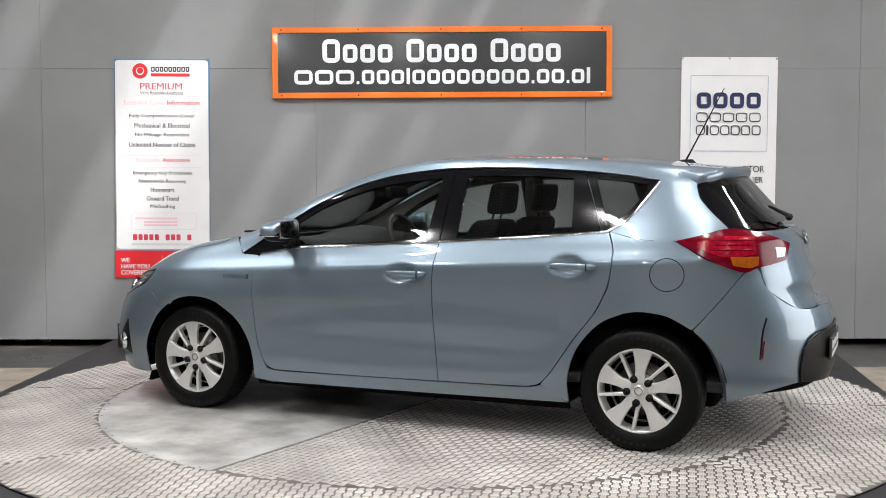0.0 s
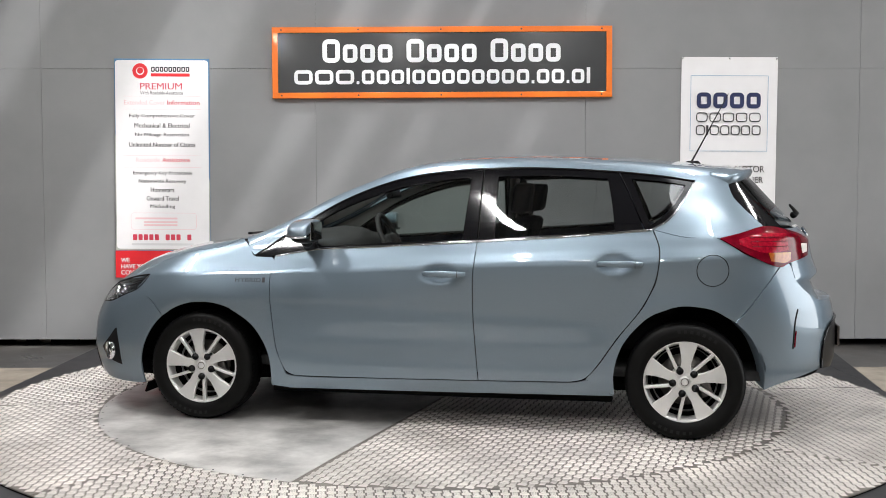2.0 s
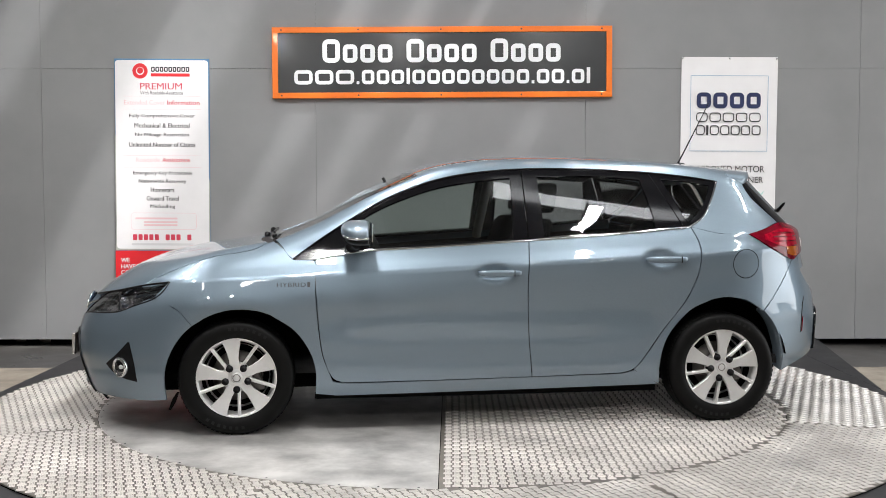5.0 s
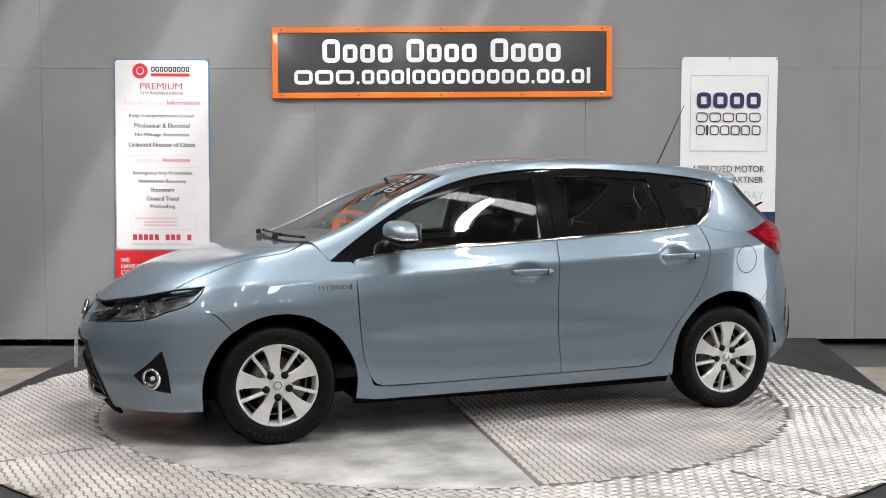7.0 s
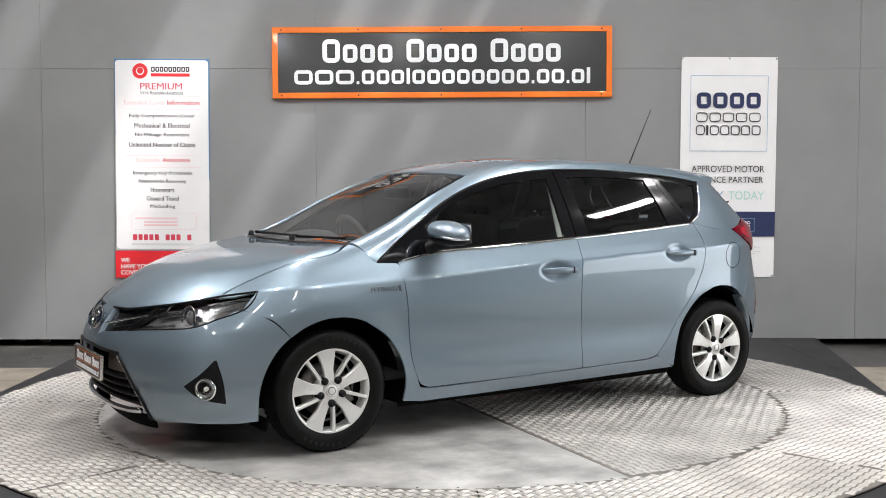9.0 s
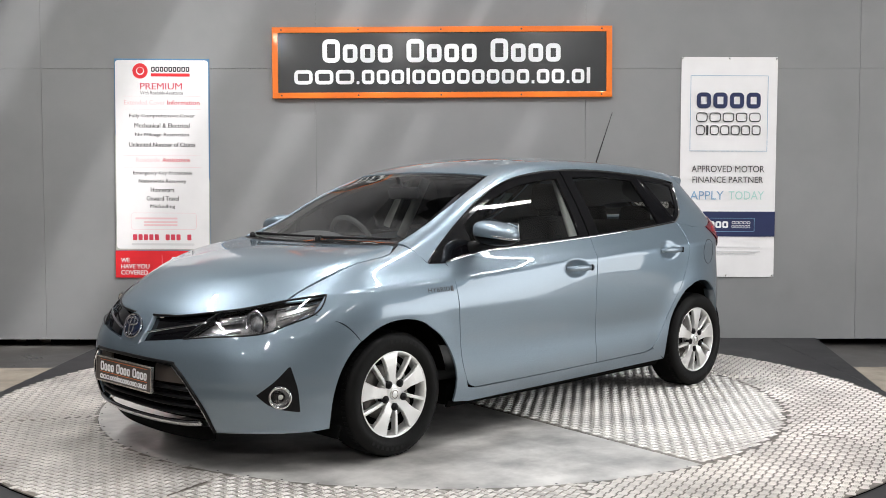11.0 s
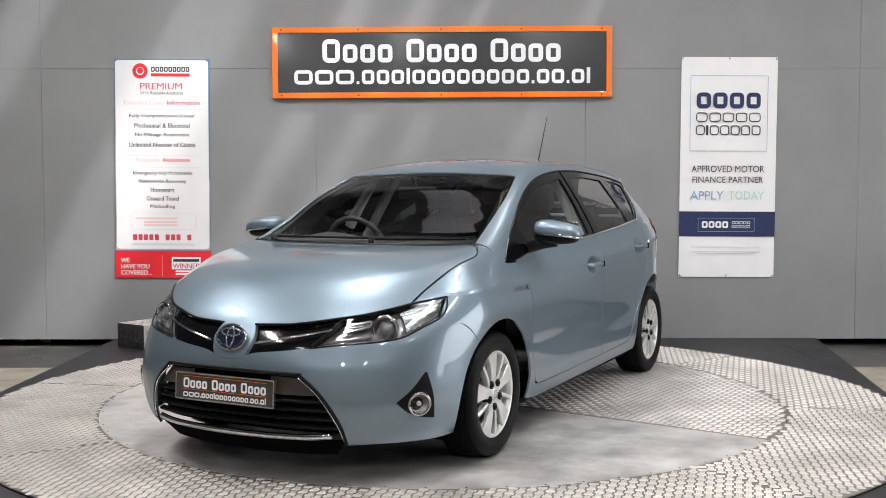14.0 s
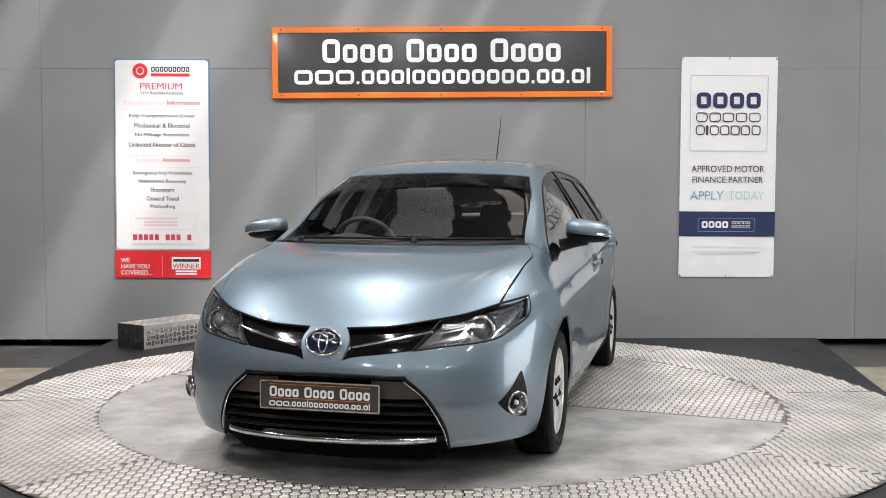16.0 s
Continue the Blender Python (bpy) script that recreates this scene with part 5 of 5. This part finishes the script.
        x1 = 1.672 - 0.10 * k - 0.05 * k ** 4
        x0 = 1.470 - 0.05 * k
        ring = []
        z_of = lambda x: float(top_line(min(x, 1.5)) - crown(x) * (y / 0.7) ** 2 - 0.045 * max(k - 0.55, 0) ** 1.0) - max(x - 1.5, 0) * 0.10
        for j in range(nx):
            x = x0 + (x1 - x0) * j / (nx - 1)
            ring.append((x, y, z_of(x) + 0.002))
        ring.append((x1 + 0.006, y, z_of(x1) - 0.016))
        ring.append((x1 - 0.004, y, z_of(x1) - 0.042))
        for j in range(4):
            x = x1 - 0.01 - (x1 - x0 - 0.03) * j / 3
            ring.append((x, y, z_of(x) - 0.050))
        vs += ring
    m = len(ring)
    for i in range(ny - 1):
        for j in range(m):
            j2 = (j + 1) % m
            fs.append((i * m + j, i * m + j2, (i + 1) * m + j2, (i + 1) * m + j))
    fs += [tuple(range(m)), tuple(range((ny - 1) * m, ny * m))]
    vs = [(x + SHIFT.x, y + SHIFT.y, z) for x, y, z in vs]
    bm = bmesh.new()
    bv = [bm.verts.new(c) for c in vs]
    for f in fs:
        bm.faces.new([bv[i] for i in f])
    bmesh.ops.recalc_face_normals(bm, faces=bm.faces[:])
    part("roof_spoiler", bm, M_PAINT, car, "body-coloured roof spoiler")
    # rear wiper
    v, n = spot("R", 8, 1.10)
    part("rear_wiper", tube([v + n * 0.03, v + n * 0.035 + Vector((0, -0.12, 0.01)), v + n * 0.03 + Vector((-0.06, -0.34, 0.06))], [0.02, 0.012, 0.006], 8), M_TRIM, car)
    v, n = spot("R", 0, 1.015)
    m = facing(v + n * 0.004, n)
    rb = part("rear_badge", lathe([(0.0001, -0.004), (0.040, -0.003), (0.046, 0.004)], 32), M_BADGE_BLUE, car, "oval chrome tailgate badge", at=m @ Matrix.Diagonal((1.2, 1, 0.85, 1)))
    part("badge_ring", tube([(0.046 * math.cos(a), -0.002, 0.046 * math.sin(a)) for a in np.linspace(0, 2 * math.pi, 33)], 0.006, 8), M_CHROME, rb)
    # aerial
    p = Vector((1.345, 0.0, 1.408)) + SHIFT
    a = part("aerial", tube([p + Vector((-0.06, 0, -0.004)), p + Vector((-0.02, 0, 0.006)), p + Vector((0.035, 0, 0.008)), p + Vector((0.055, 0, -0.006))], [0.006, 0.014, 0.013, 0.006], 10), M_TRIM, car, "thin black roof aerial")
    part("rod", tube([p + Vector((0.0, 0, 0.015)), p + Vector((0.03, 0, 0.07)), p + Vector((0.20, 0, 0.40))], [0.006, 0.0045, 0.0022], 8), M_TRIM, a)


def build_handles_mirrors(car):
    for s in (1, -1):
        for x0, x1, z in ((-0.046, 0.185, 0.826), (0.860, 1.090, 0.890)):
            ends = project("S", [(x0, z), (x1, z)])
            n = normal_at(project("S", [((x0 + x1) / 2, z + 0.09)]))[0]
            n[2] = 0.0
            vs = []
            for i in range(17):
                t = i / 16
                arc = math.sin(math.pi * t) ** 0.45 if 0 < t < 1 else 0.0
                c = ends[0] * (1 - t) + ends[1] * t + n * (0.002 + 0.026 * arc)
                hh = 0.0165 * (0.62 + 0.38 * math.sin(math.pi * t) ** 0.5) if 0 < t < 1 else 0.009
                for k in range(12):
                    a = 2 * math.pi * k / 12
                    w = c + n * 0.0095 * math.cos(a) + np.array([0, 0, hh * math.copysign(abs(math.sin(a)) ** 0.7, math.sin(a))])
                    vs.append((w[0] + SHIFT.x, w[1] * s + SHIFT.y, w[2]))
            ff = [(i * 12 + k, i * 12 + (k + 1) % 12, (i + 1) * 12 + (k + 1) % 12, (i + 1) * 12 + k) for i in range(16) for k in range(12)]
            ff += [tuple(range(12)), tuple(range(192, 204))]
            bm = bmesh.new()
            bv = [bm.verts.new(c) for c in vs]
            for f in ff:
                bm.faces.new([bv[i] for i in f])
            bmesh.ops.recalc_face_normals(bm, faces=bm.faces[:])
            h = part("door_handle", bm, M_PAINT, car, "body-coloured pull handle")
            # the fixed end cap behind the grip, split off by a dark joint
            e = ends[0] * 0.17 + ends[1] * 0.83 + n * 0.0265
            part("handle_joint", box(-0.0012, 0.0012, -0.0105, 0.0105, -0.0165, 0.0165, 0.0008, 1), M_TRIM, h, at=pose(e[0] + SHIFT.x, e[1] * s + SHIFT.y, e[2]))
        # mirror: shell, black foot, indicator, glass
        def shell(cx, cy, cz, rx, ry, rz, e, zlo, zhi, nu=28, nv=14):
            vs, fs = [], []
            for i in range(nv + 1):
                ph = -math.pi / 2 + math.pi * i / nv
                for j in range(nu):
                    th = 2 * math.pi * j / nu
                    def sp(v, k):
                        return math.copysign(abs(v) ** k, v)
                    x = rx * sp(math.cos(ph), e) * sp(math.cos(th), 0.75)
                    y = ry * sp(math.cos(ph), e) * sp(math.sin(th), 0.75)
                    z = rz * sp(math.sin(ph), e)
                    # the shell narrows to its outer end and is cut flat behind
                    f = 1 - 0.28 * (0.5 - 0.5 * y / ry)
                    x = min(x, rx * 0.55)
                    vs.append((cx + x * f, s * (cy + y), cz + min(max(z * f, zlo), zhi) + 0.012 * (y / ry)))
            for i in range(nv):
                for j in range(nu):
                    j2 = (j + 1) % nu
                    f = (i * nu + j, i * nu + j2, (i + 1) * nu + j2, (i + 1) * nu + j)
                    fs.append(f)
            vs = [(a + SHIFT.x, b + SHIFT.y, c) for a, b, c in vs]
            bm = bmesh.new()
            bv = [bm.verts.new(c) for c in vs]
            for f in fs:
                bm.faces.new([bv[i] for i in f])
            bmesh.ops.remove_doubles(bm, verts=bm.verts[:], dist=0.0002)
            bmesh.ops.recalc_face_normals(bm, faces=bm.faces[:])
            return bm
        mi = part("door_mirror", shell(-0.670, -0.935, 1.045, 0.105, 0.125, 0.066, 0.72, -0.02, 1), M_PAINT, car, "body-coloured door mirror")
        part("mirror_foot", shell(-0.664, -0.925, 1.026, 0.092, 0.118, 0.052, 0.8, -1, 0.0), M_TRIM, mi, "black mirror foot")
        part("mirror_arm", tube([(-0.70 + SHIFT.x, s * -0.78 + SHIFT.y, 0.965), (-0.68 + SHIFT.x, s * -0.86 + SHIFT.y, 0.985), (-0.67 + SHIFT.x, s * -0.92 + SHIFT.y, 1.0)], [0.035, 0.03, 0.035], 10), M_TRIM, mi)
        part("indicator", shell(-0.668, -0.998, 1.028, 0.100, 0.064, 0.015, 0.8, -1, 1, 20, 8), M_REFLECTOR, mi, "clear mirror indicator")
        part("mirror_glass", box(-0.002, 0.002, -0.09, 0.09, -0.045, 0.05, 0.0015), M_REFLECTOR, mi, at=pose(-0.607 + SHIFT.x, s * -0.935 + SHIFT.y, 1.045))
    # badge lettering on the wings
    for s in (1, -1):
        v, n = spot("S", -1.005, 0.775, s)
        h = empty("wing_badge")
        h.parent = car
        h.matrix_basis = facing(v + n * 0.002, n)
        words("HYBRID", -0.085, 0.062, -0.011, 0.011, M_BADGE_GREY, h, 0.0, 1.1, 0.0015, "badge_lettering", 0.012)
        part("badge_mark", box(0.07, 0.085, -0.002, 0.0, -0.013, 0.015, 0.0005), M_BADGE_GREY, h, smooth=False)
    # wipers
    for y0, y1 in ((0.52, -0.08), (-0.10, -0.62)):
        pts = []
        for k in range(9):
            y = y0 + (y1 - y0) * k / 8
            x = -1.135 + 0.012 * k / 8 + 0.03 * abs(y)
            p = project("T", [(x, y)])
            q = Vector((p + normal_at(p) * 0.018)[0]) + SHIFT
            pts.append(q)
        part("wiper", tube(pts, [0.009] * 3 + [0.007] * 6, 6), M_TRIM, car)
        part("wiper_pivot", lathe([(0.0001, 0.03), (0.016, 0.024), (0.018, 0.0)], 12, "z"), M_TRIM, car, at=Matrix.Translation(pts[0] + Vector((-0.03, 0, -0.02))))


def build_wheel(car, x, s, spin):
    w = part("wheel", lathe([(0.198, 0.075), (0.212, 0.092), (0.245, 0.101), (0.274, 0.097), (0.289, 0.086), (0.2975, 0.062), (0.299, 0.0),
                             (0.2975, -0.062), (0.289, -0.086), (0.274, -0.097), (0.245, -0.101), (0.212, -0.092), (0.198, -0.075)], 72), M_TYRE, car, "black road tyre on silver alloy wheel")
    w.name = "wheel"
    w.matrix_basis = pose(x + SHIFT.x, s * 0.775 + SHIFT.y, 0.297) @ (Matrix.Identity(4) if s > 0 else pose(0, 0, 0, 0, 0, 0))
    face = -1 if s < 0 else 1
    # s < 0 faces -y
    def F(y):
        return y if s < 0 else -y
    vs, fs = [], []
    # tread blocks at the shoulder
    for k in range(72):
        for rowy in (-0.062, 0.062):
            a = 2 * math.pi * k / 72
            b = len(vs)
            for da, dr, dy in ((-0.028, 0, -0.016), (0.028, 0, -0.016), (0.028, 0, 0.016), (-0.028, 0, 0.016), (-0.027, 0.0012, -0.013), (0.027, 0.0012, -0.013), (0.027, 0.0012, 0.013), (-0.027, 0.0012, 0.013)):
                r = 0.2970 + dr
                vs.append((r * math.cos(a + da), rowy + dy, r * math.sin(a + da)))
            fs += [(b + 4, b + 5, b + 6, b + 7), (b, b + 1, b + 5, b + 4), (b + 1, b + 2, b + 6, b + 5), (b + 2, b + 3, b + 7, b + 6), (b + 3, b, b + 4, b + 7)]
    tagged(part("tread_pattern", (vs, fs), M_TYRE, w, smooth=False), kind="stuff")
    # raised sidewall marks as plain bars
    vs, fs = [], []
    for a0 in (55, 235):
        for k in range(7):
            a = radians(a0 + k * 7)
            b = len(vs)
            for da, r in ((-0.03, 0.248), (0.03, 0.248), (0.03, 0.265), (-0.03, 0.265)):
                vs.append((r * math.cos(a + da), F(-0.1022), r * math.sin(a + da)))
            fs.append((b, b + 1, b + 2, b + 3))
    tagged(part("sidewall_marking", (vs, fs), M_MARK, w, smooth=False), kind="stuff")
    part("rim", lathe([(0.150, F(0.05)), (0.178, F(0.0)), (0.186, F(-0.055)), (0.194, F(-0.078)), (0.203, F(-0.087)), (0.209, F(-0.082)), (0.206, F(-0.074))], 72), M_ALLOY, w, "silver alloy rim")
    part("barrel", lathe([(0.0001, F(0.03)), (0.165, F(0.03)), (0.187, F(-0.045))], 40), M_DARKPLASTIC, w)
    part("brake_disc", lathe([(0.05, F(-0.005)), (0.130, F(-0.005)), (0.132, F(0.012))], 40), M_DISC, w)
    part("caliper", box(-0.05, 0.05, F(-0.02) - 0.02, F(-0.02) + 0.02, -0.03, 0.03, 0.008), M_DISC, w, at=pose(0.10, 0, -0.03, 0, 70, 0))

    def spoke(pts, yo, yi, depth, name):
        """A spoke from hub to rim over an outline of (along, left, right)."""
        vs, fs = [], []
        n = len(pts)
        for r, l, q in pts:
            t = (r - 0.04) / 0.16
            y = yo + (yi - yo) * t - 0.006 * math.sin(math.pi * min(max(t, 0), 1))
            b = 0.0035
            vs += [(r, F(y + depth), l), (r, F(y + b), l), (r, F(y), l + b if q > l else l - b), (r, F(y), q - b if q > l else q + b), (r, F(y + b), q), (r, F(y + depth), q)]
        for i in range(n - 1):
            for k in range(5):
                fs.append((i * 6 + k, i * 6 + k + 1, (i + 1) * 6 + k + 1, (i + 1) * 6 + k))
        fs += [(0, 1, 2, 3, 4, 5), tuple(range(6 * n - 6, 6 * n))]
        bm = bmesh.new()
        bv = [bm.verts.new(c) for c in vs]
        for f in fs:
            bm.faces.new([bv[i] for i in f])
        bmesh.ops.recalc_face_normals(bm, faces=bm.faces[:])
        me = bpy.data.meshes.new(name)
        bm.to_mesh(me)
        bm.free()
        me.materials.append(M_ALLOY)
        return me
    m = 1 if s < 0 else -1
    petal = spoke([(0.045, -0.024, 0.024), (0.075, -0.026, 0.024), (0.10, -0.026, 0.023), (0.14, -0.037, 0.028), (0.175, -0.048, 0.037), (0.199, -0.056, 0.046)], -0.078, -0.083, 0.022, "spoke")
    thin = spoke([(0.042, -0.008, 0.010), (0.10, -0.0085, 0.0085), (0.16, -0.009, 0.008), (0.199, -0.010, 0.008)], -0.076, -0.083, 0.03, "thin_spoke")
    for k in range(5):
        # angle measured anticlockwise as seen from the car's left
        a = -(spin + 72 * k) if s < 0 else (spin + 72 * k)
        o = new("spoke", petal)
        o.parent = w
        o.matrix_basis = pose(0, 0, 0, 0, -(spin + 72 * k), 0)
        o = new("thin_spoke", thin)
        o.parent = w
        o.matrix_basis = pose(0, 0, 0, 0, -(spin + 72 * k + 28), 0) @ pose(0, 0, 0.010)
        an = radians(spin + 72 * k + 27)
        # nut on a proud black disc that imitates the shade in its well
        part("wheel_nut", lathe([(0.0001, F(-0.0935)), (0.008, F(-0.0925)), (0.0095, F(-0.0875)), (0.0185, F(-0.087)), (0.0195, F(-0.05))], 12), M_TRIM, w, at=pose(0.060 * math.cos(an), 0, 0.060 * math.sin(an)))
    part("hub", lathe([(0.0001, F(-0.080)), (0.040, F(-0.080)), (0.068, F(-0.074)), (0.078, F(-0.060)), (0.078, F(-0.03))], 40), M_ALLOY, w)
    part("centre_cap", lathe([(0.0001, F(-0.0865)), (0.024, F(-0.086)), (0.029, F(-0.082)), (0.030, F(-0.07))], 32), M_ALLOY, w, "silver centre cap")
    part("cap_ring", lathe([(0.0165, F(-0.0872)), (0.0185, F(-0.0876)), (0.0205, F(-0.0872))], 28), M_DISC, w)
    return w


def build_under(car):
    part("underbody", box(-1.90 + SHIFT.x, 1.62 + SHIFT.x, -0.60 + SHIFT.y, 0.60 + SHIFT.y, 0.19, 0.30, 0.03), M_DARKPLASTIC, car)
    part("underbody", box(-0.88 + SHIFT.x, 0.90 + SHIFT.x, -0.79 + SHIFT.y, 0.79 + SHIFT.y, 0.165, 0.28, 0.03), M_DARKPLASTIC, car)
    for x in (-1.28, 1.315):
        for s in (1, -1):
            prof = []
            vs, fs = [], []
            n = 26
            for i in range(n + 1):
                a = radians(8 + 164 * i / n)
                r = 0.388
                for y in (-0.79, -0.50):
                    vs.append((x + r * math.cos(a) + SHIFT.x, s * y + SHIFT.y, 0.30 + r * 0.97 * math.sin(a)))
            for i in range(n):
                fs.append((2 * i, 2 * i + 1, 2 * i + 3, 2 * i + 2))
            k = len(vs)
            fs.append(tuple(range(1, 2 * n + 2, 2)))
            part("arch_liner", (vs, fs), M_DARKPLASTIC, car, smooth=False)
    part("front_flap", box(-0.006, 0.006, -0.10, 0.10, -0.03, 0.03, 0.003), M_DARKPLASTIC, car, at=pose(-1.63 + SHIFT.x, -0.75 + SHIFT.y, 0.165, 0, 20, 0))


def build_cabin(car):
    sx, sy = SHIFT.x, SHIFT.y
    # headlining, door cards, floor, bulkhead
    g = np.array([[(x, a) for x in np.linspace(-0.30, 1.44, 20)] for a in np.linspace(62, 118, 20)])
    skin("headlining", "C", g, M_LINER, car, offset=-0.045, lip=0)
    panel("door_card", "S", [(-0.80, 0.32), (0.78, 0.32)], [(0.78, 0.32), (1.0, 0.62), (1.12, 0.80), (1.13, 1.02)], [(-0.85, 0.89), (-0.3, 0.935), (0.3, 0.97), (1.13, 1.02)], [(-0.80, 0.32), (-0.85, 0.89)], M_DASH, car, 20, 8, offset=-0.055, lip=0, both=True)
    panel("pillar_trim", "C", [(1.140, 1.060), (1.30, 1.024), (1.458, 1.019), (1.567, 1.047), (1.675, 1.078)], [("R", 54.8, 1.079), ("R", 60.0, 1.174), ("R", 62.3, 1.25), ("C", 1.49, 62.5)],
          [("S", 1.346, 1.306), ("C", 1.43, 62.0), ("C", 1.49, 62.5)], [(1.140, 1.060), (1.219, 1.114), (1.293, 1.214), (1.346, 1.306)], M_DASH, car, 16, 12, src="S", both=True, offset=-0.02, lip=0)
    panel("quarter_trim", "S", [(1.13, 0.74), (1.62, 0.74)], [(1.62, 0.74), (1.66, 0.92)], [(1.14, 1.05), (1.45, 1.0), (1.66, 0.92)], [(1.13, 0.74), (1.14, 1.05)], M_DASH, car, 12, 8, both=True, offset=-0.03, lip=0)
    panel("pillar_trim", "C", TOP_WIN[:6], [("S", -0.166, 1.331), ("T", -0.33, -0.548)], [("T", -1.10, -0.662), ("T", -0.75, -0.622), ("T", -0.33, -0.548)], [("S", -1.008, 0.903), ("S", -1.045, 0.94), ("T", -1.10, -0.662)], M_LINER, car, 30, 6, src="S", both=True, offset=-0.02, lip=0)
    panel("tailgate_trim", "R", [(-31.5, 0.71), (0, 0.71), (31.5, 0.71)], [(31.5, 0.71), (45.0, 0.89), (46.0, 1.06)], [(-46.0, 1.06), (0, 1.066), (46.0, 1.06)], [(-31.5, 0.71), (-45.0, 0.89), (-46.0, 1.06)], M_DASH, car, 20, 8, offset=-0.09, lip=0)
    part("cabin_floor", box(-1.1 + sx, 1.75 + sx, -0.72 + sy, 0.72 + sy, 0.29, 0.34), M_DASH, car)
    # dashboard
    vs, fs = [], []
    prof = [(-1.16, 0.60), (-1.15, 0.93), (-1.02, 0.965), (-0.86, 0.985), (-0.74, 0.975), (-0.67, 0.92), (-0.66, 0.80), (-0.72, 0.66), (-0.80, 0.45)]
    ny = 15
    for i in range(ny):
        y = -0.66 + 1.32 * i / (ny - 1)
        hump = 0.045 * math.exp(-((y - 0.36) / 0.16) ** 2)
        for x, z in prof:
            vs.append((x + 0.05 * (abs(y) / 0.7) ** 2 + sx, y + sy, z + (hump if z > 0.9 else 0)))
    m = len(prof)
    for i in range(ny - 1):
        for j in range(m - 1):
            fs.append((i * m + j, i * m + j + 1, (i + 1) * m + j + 1, (i + 1) * m + j))
    part("dashboard", (vs, fs), M_DASH, car, "dark grey dashboard")
    # steering wheel on the car's right
    sw = part("steering_wheel", tube([(0, 0.185 * math.cos(a), 0.185 * math.sin(a)) for a in np.linspace(0, 2 * math.pi, 33)], 0.016, 8), M_DASH, car, "dark leather steering wheel", at=pose(-0.53 + sx, 0.37 + sy, 0.93, 0, -25, 0))
    part("boss", box(-0.02, 0.03, -0.09, 0.09, -0.06, 0.05, 0.02), M_DASH, sw)
    for a in (-90, 180, 0):
        part("wheel_spoke", tube([(0, 0.06 * math.cos(radians(a)), 0.06 * math.sin(radians(a))), (0, 0.18 * math.cos(radians(a)), 0.18 * math.sin(radians(a)))], 0.014, 6), M_DASH, sw)

    def cushion(x0, x1, y0, y1, z0, z1, b, tilt=0.0, taper=0.0):
        bm = box(x0, x1, y0, y1, z0, z1, b, 3)
        for v in bm.verts:
            v.co.x += (v.co.z - z0) * tilt
            k = (v.co.z - z0) / (z1 - z0)
            v.co.y = (y0 + y1) / 2 + (v.co.y - (y0 + y1) / 2) * (1 - taper * k * k)
        return bm
    for y in (-0.36, 0.36):
        seat = part("front_seat", cushion(-0.28 + sx, 0.26 + sx, y - 0.25 + sy, y + 0.25 + sy, 0.40, 0.60, 0.06), M_FABRIC, car, "dark grey fabric front seat")
        part("backrest", cushion(0.10 + sx, 0.27 + sx, y - 0.25 + sy, y + 0.25 + sy, 0.55, 1.10, 0.06, 0.34, 0.38), M_FABRIC, seat)
        part("headrest", cushion(0.355 + sx, 0.455 + sx, y - 0.125 + sy, y + 0.125 + sy, 1.13, 1.30, 0.035, 0.15, 0.15), M_FABRIC, seat)
        for d in (-0.06, 0.06):
            part("headrest_post", tube([(0.375 + sx, y + d + sy, 1.10), (0.40 + sx, y + d + sy, 1.19)], 0.006, 6), M_SHEEN, seat)
    bench = part("rear_seat", cushion(0.72 + sx, 1.22 + sx, -0.66 + sy, 0.66 + sy, 0.42, 0.62, 0.06), M_FABRIC, car, "dark grey fabric rear bench")
    part("backrest", cushion(1.10 + sx, 1.26 + sx, -0.64 + sy, 0.64 + sy, 0.58, 1.06, 0.06, 0.30), M_FABRIC, bench)
    for y in (-0.36, 0.0, 0.36):
        part("headrest", cushion(1.27 + sx, 1.36 + sx, y - 0.11 + sy, y + 0.11 + sy, 1.04, 1.15, 0.03, 0.1, 0.15), M_FABRIC, bench)
    part("parcel_shelf", box(1.38 + sx, 1.80 + sx, -0.60 + sy, 0.60 + sy, 0.99, 1.01), M_DASH, car)
    mir = part("interior_mirror", box(-0.02, 0.02, -0.12, 0.12, -0.035, 0.035, 0.012), M_TRIM, car, at=pose(-0.43 + sx, 0.03 + sy, 1.245, 0, -15, 0))
    part("mirror_stem", tube([(0.0, 0, 0.03), (-0.03, 0, 0.10)], 0.01, 6), M_TRIM, mir)
    for x0, z0, x1, z1 in ((0.20, 0.95, 0.25, 1.33),):
        for s in (1, -1):
            part("belt_pillar", tube([(x0 + sx, s * 0.755 + sy, z0), (x1 + sx, s * 0.56 + sy, z1)], 0.032, 8), M_LINER, car)


def build_car():
    c = empty("car", "blue-grey metallic five-door hatchback on the turntable", "car")
    build_body(c)
    build_windows(c)
    build_front(c)
    build_rear(c)
    build_handles_mirrors(c)
    for x, spin in ((-1.3, 99), (1.3, 87)):
        for s in (-1, 1):
            build_wheel(c, x, s, spin)
    build_under(c)
    build_cabin(c)
    return c


car = build_car()


# ---- motion ----
def motions():
    for thing in (turntable, car):
        rows = [(t * 0.5, pose(0, 0, 0, 0, 0, turn_at(t * 0.5))) for t in range(33)]
        walk(thing, rows)


motions()
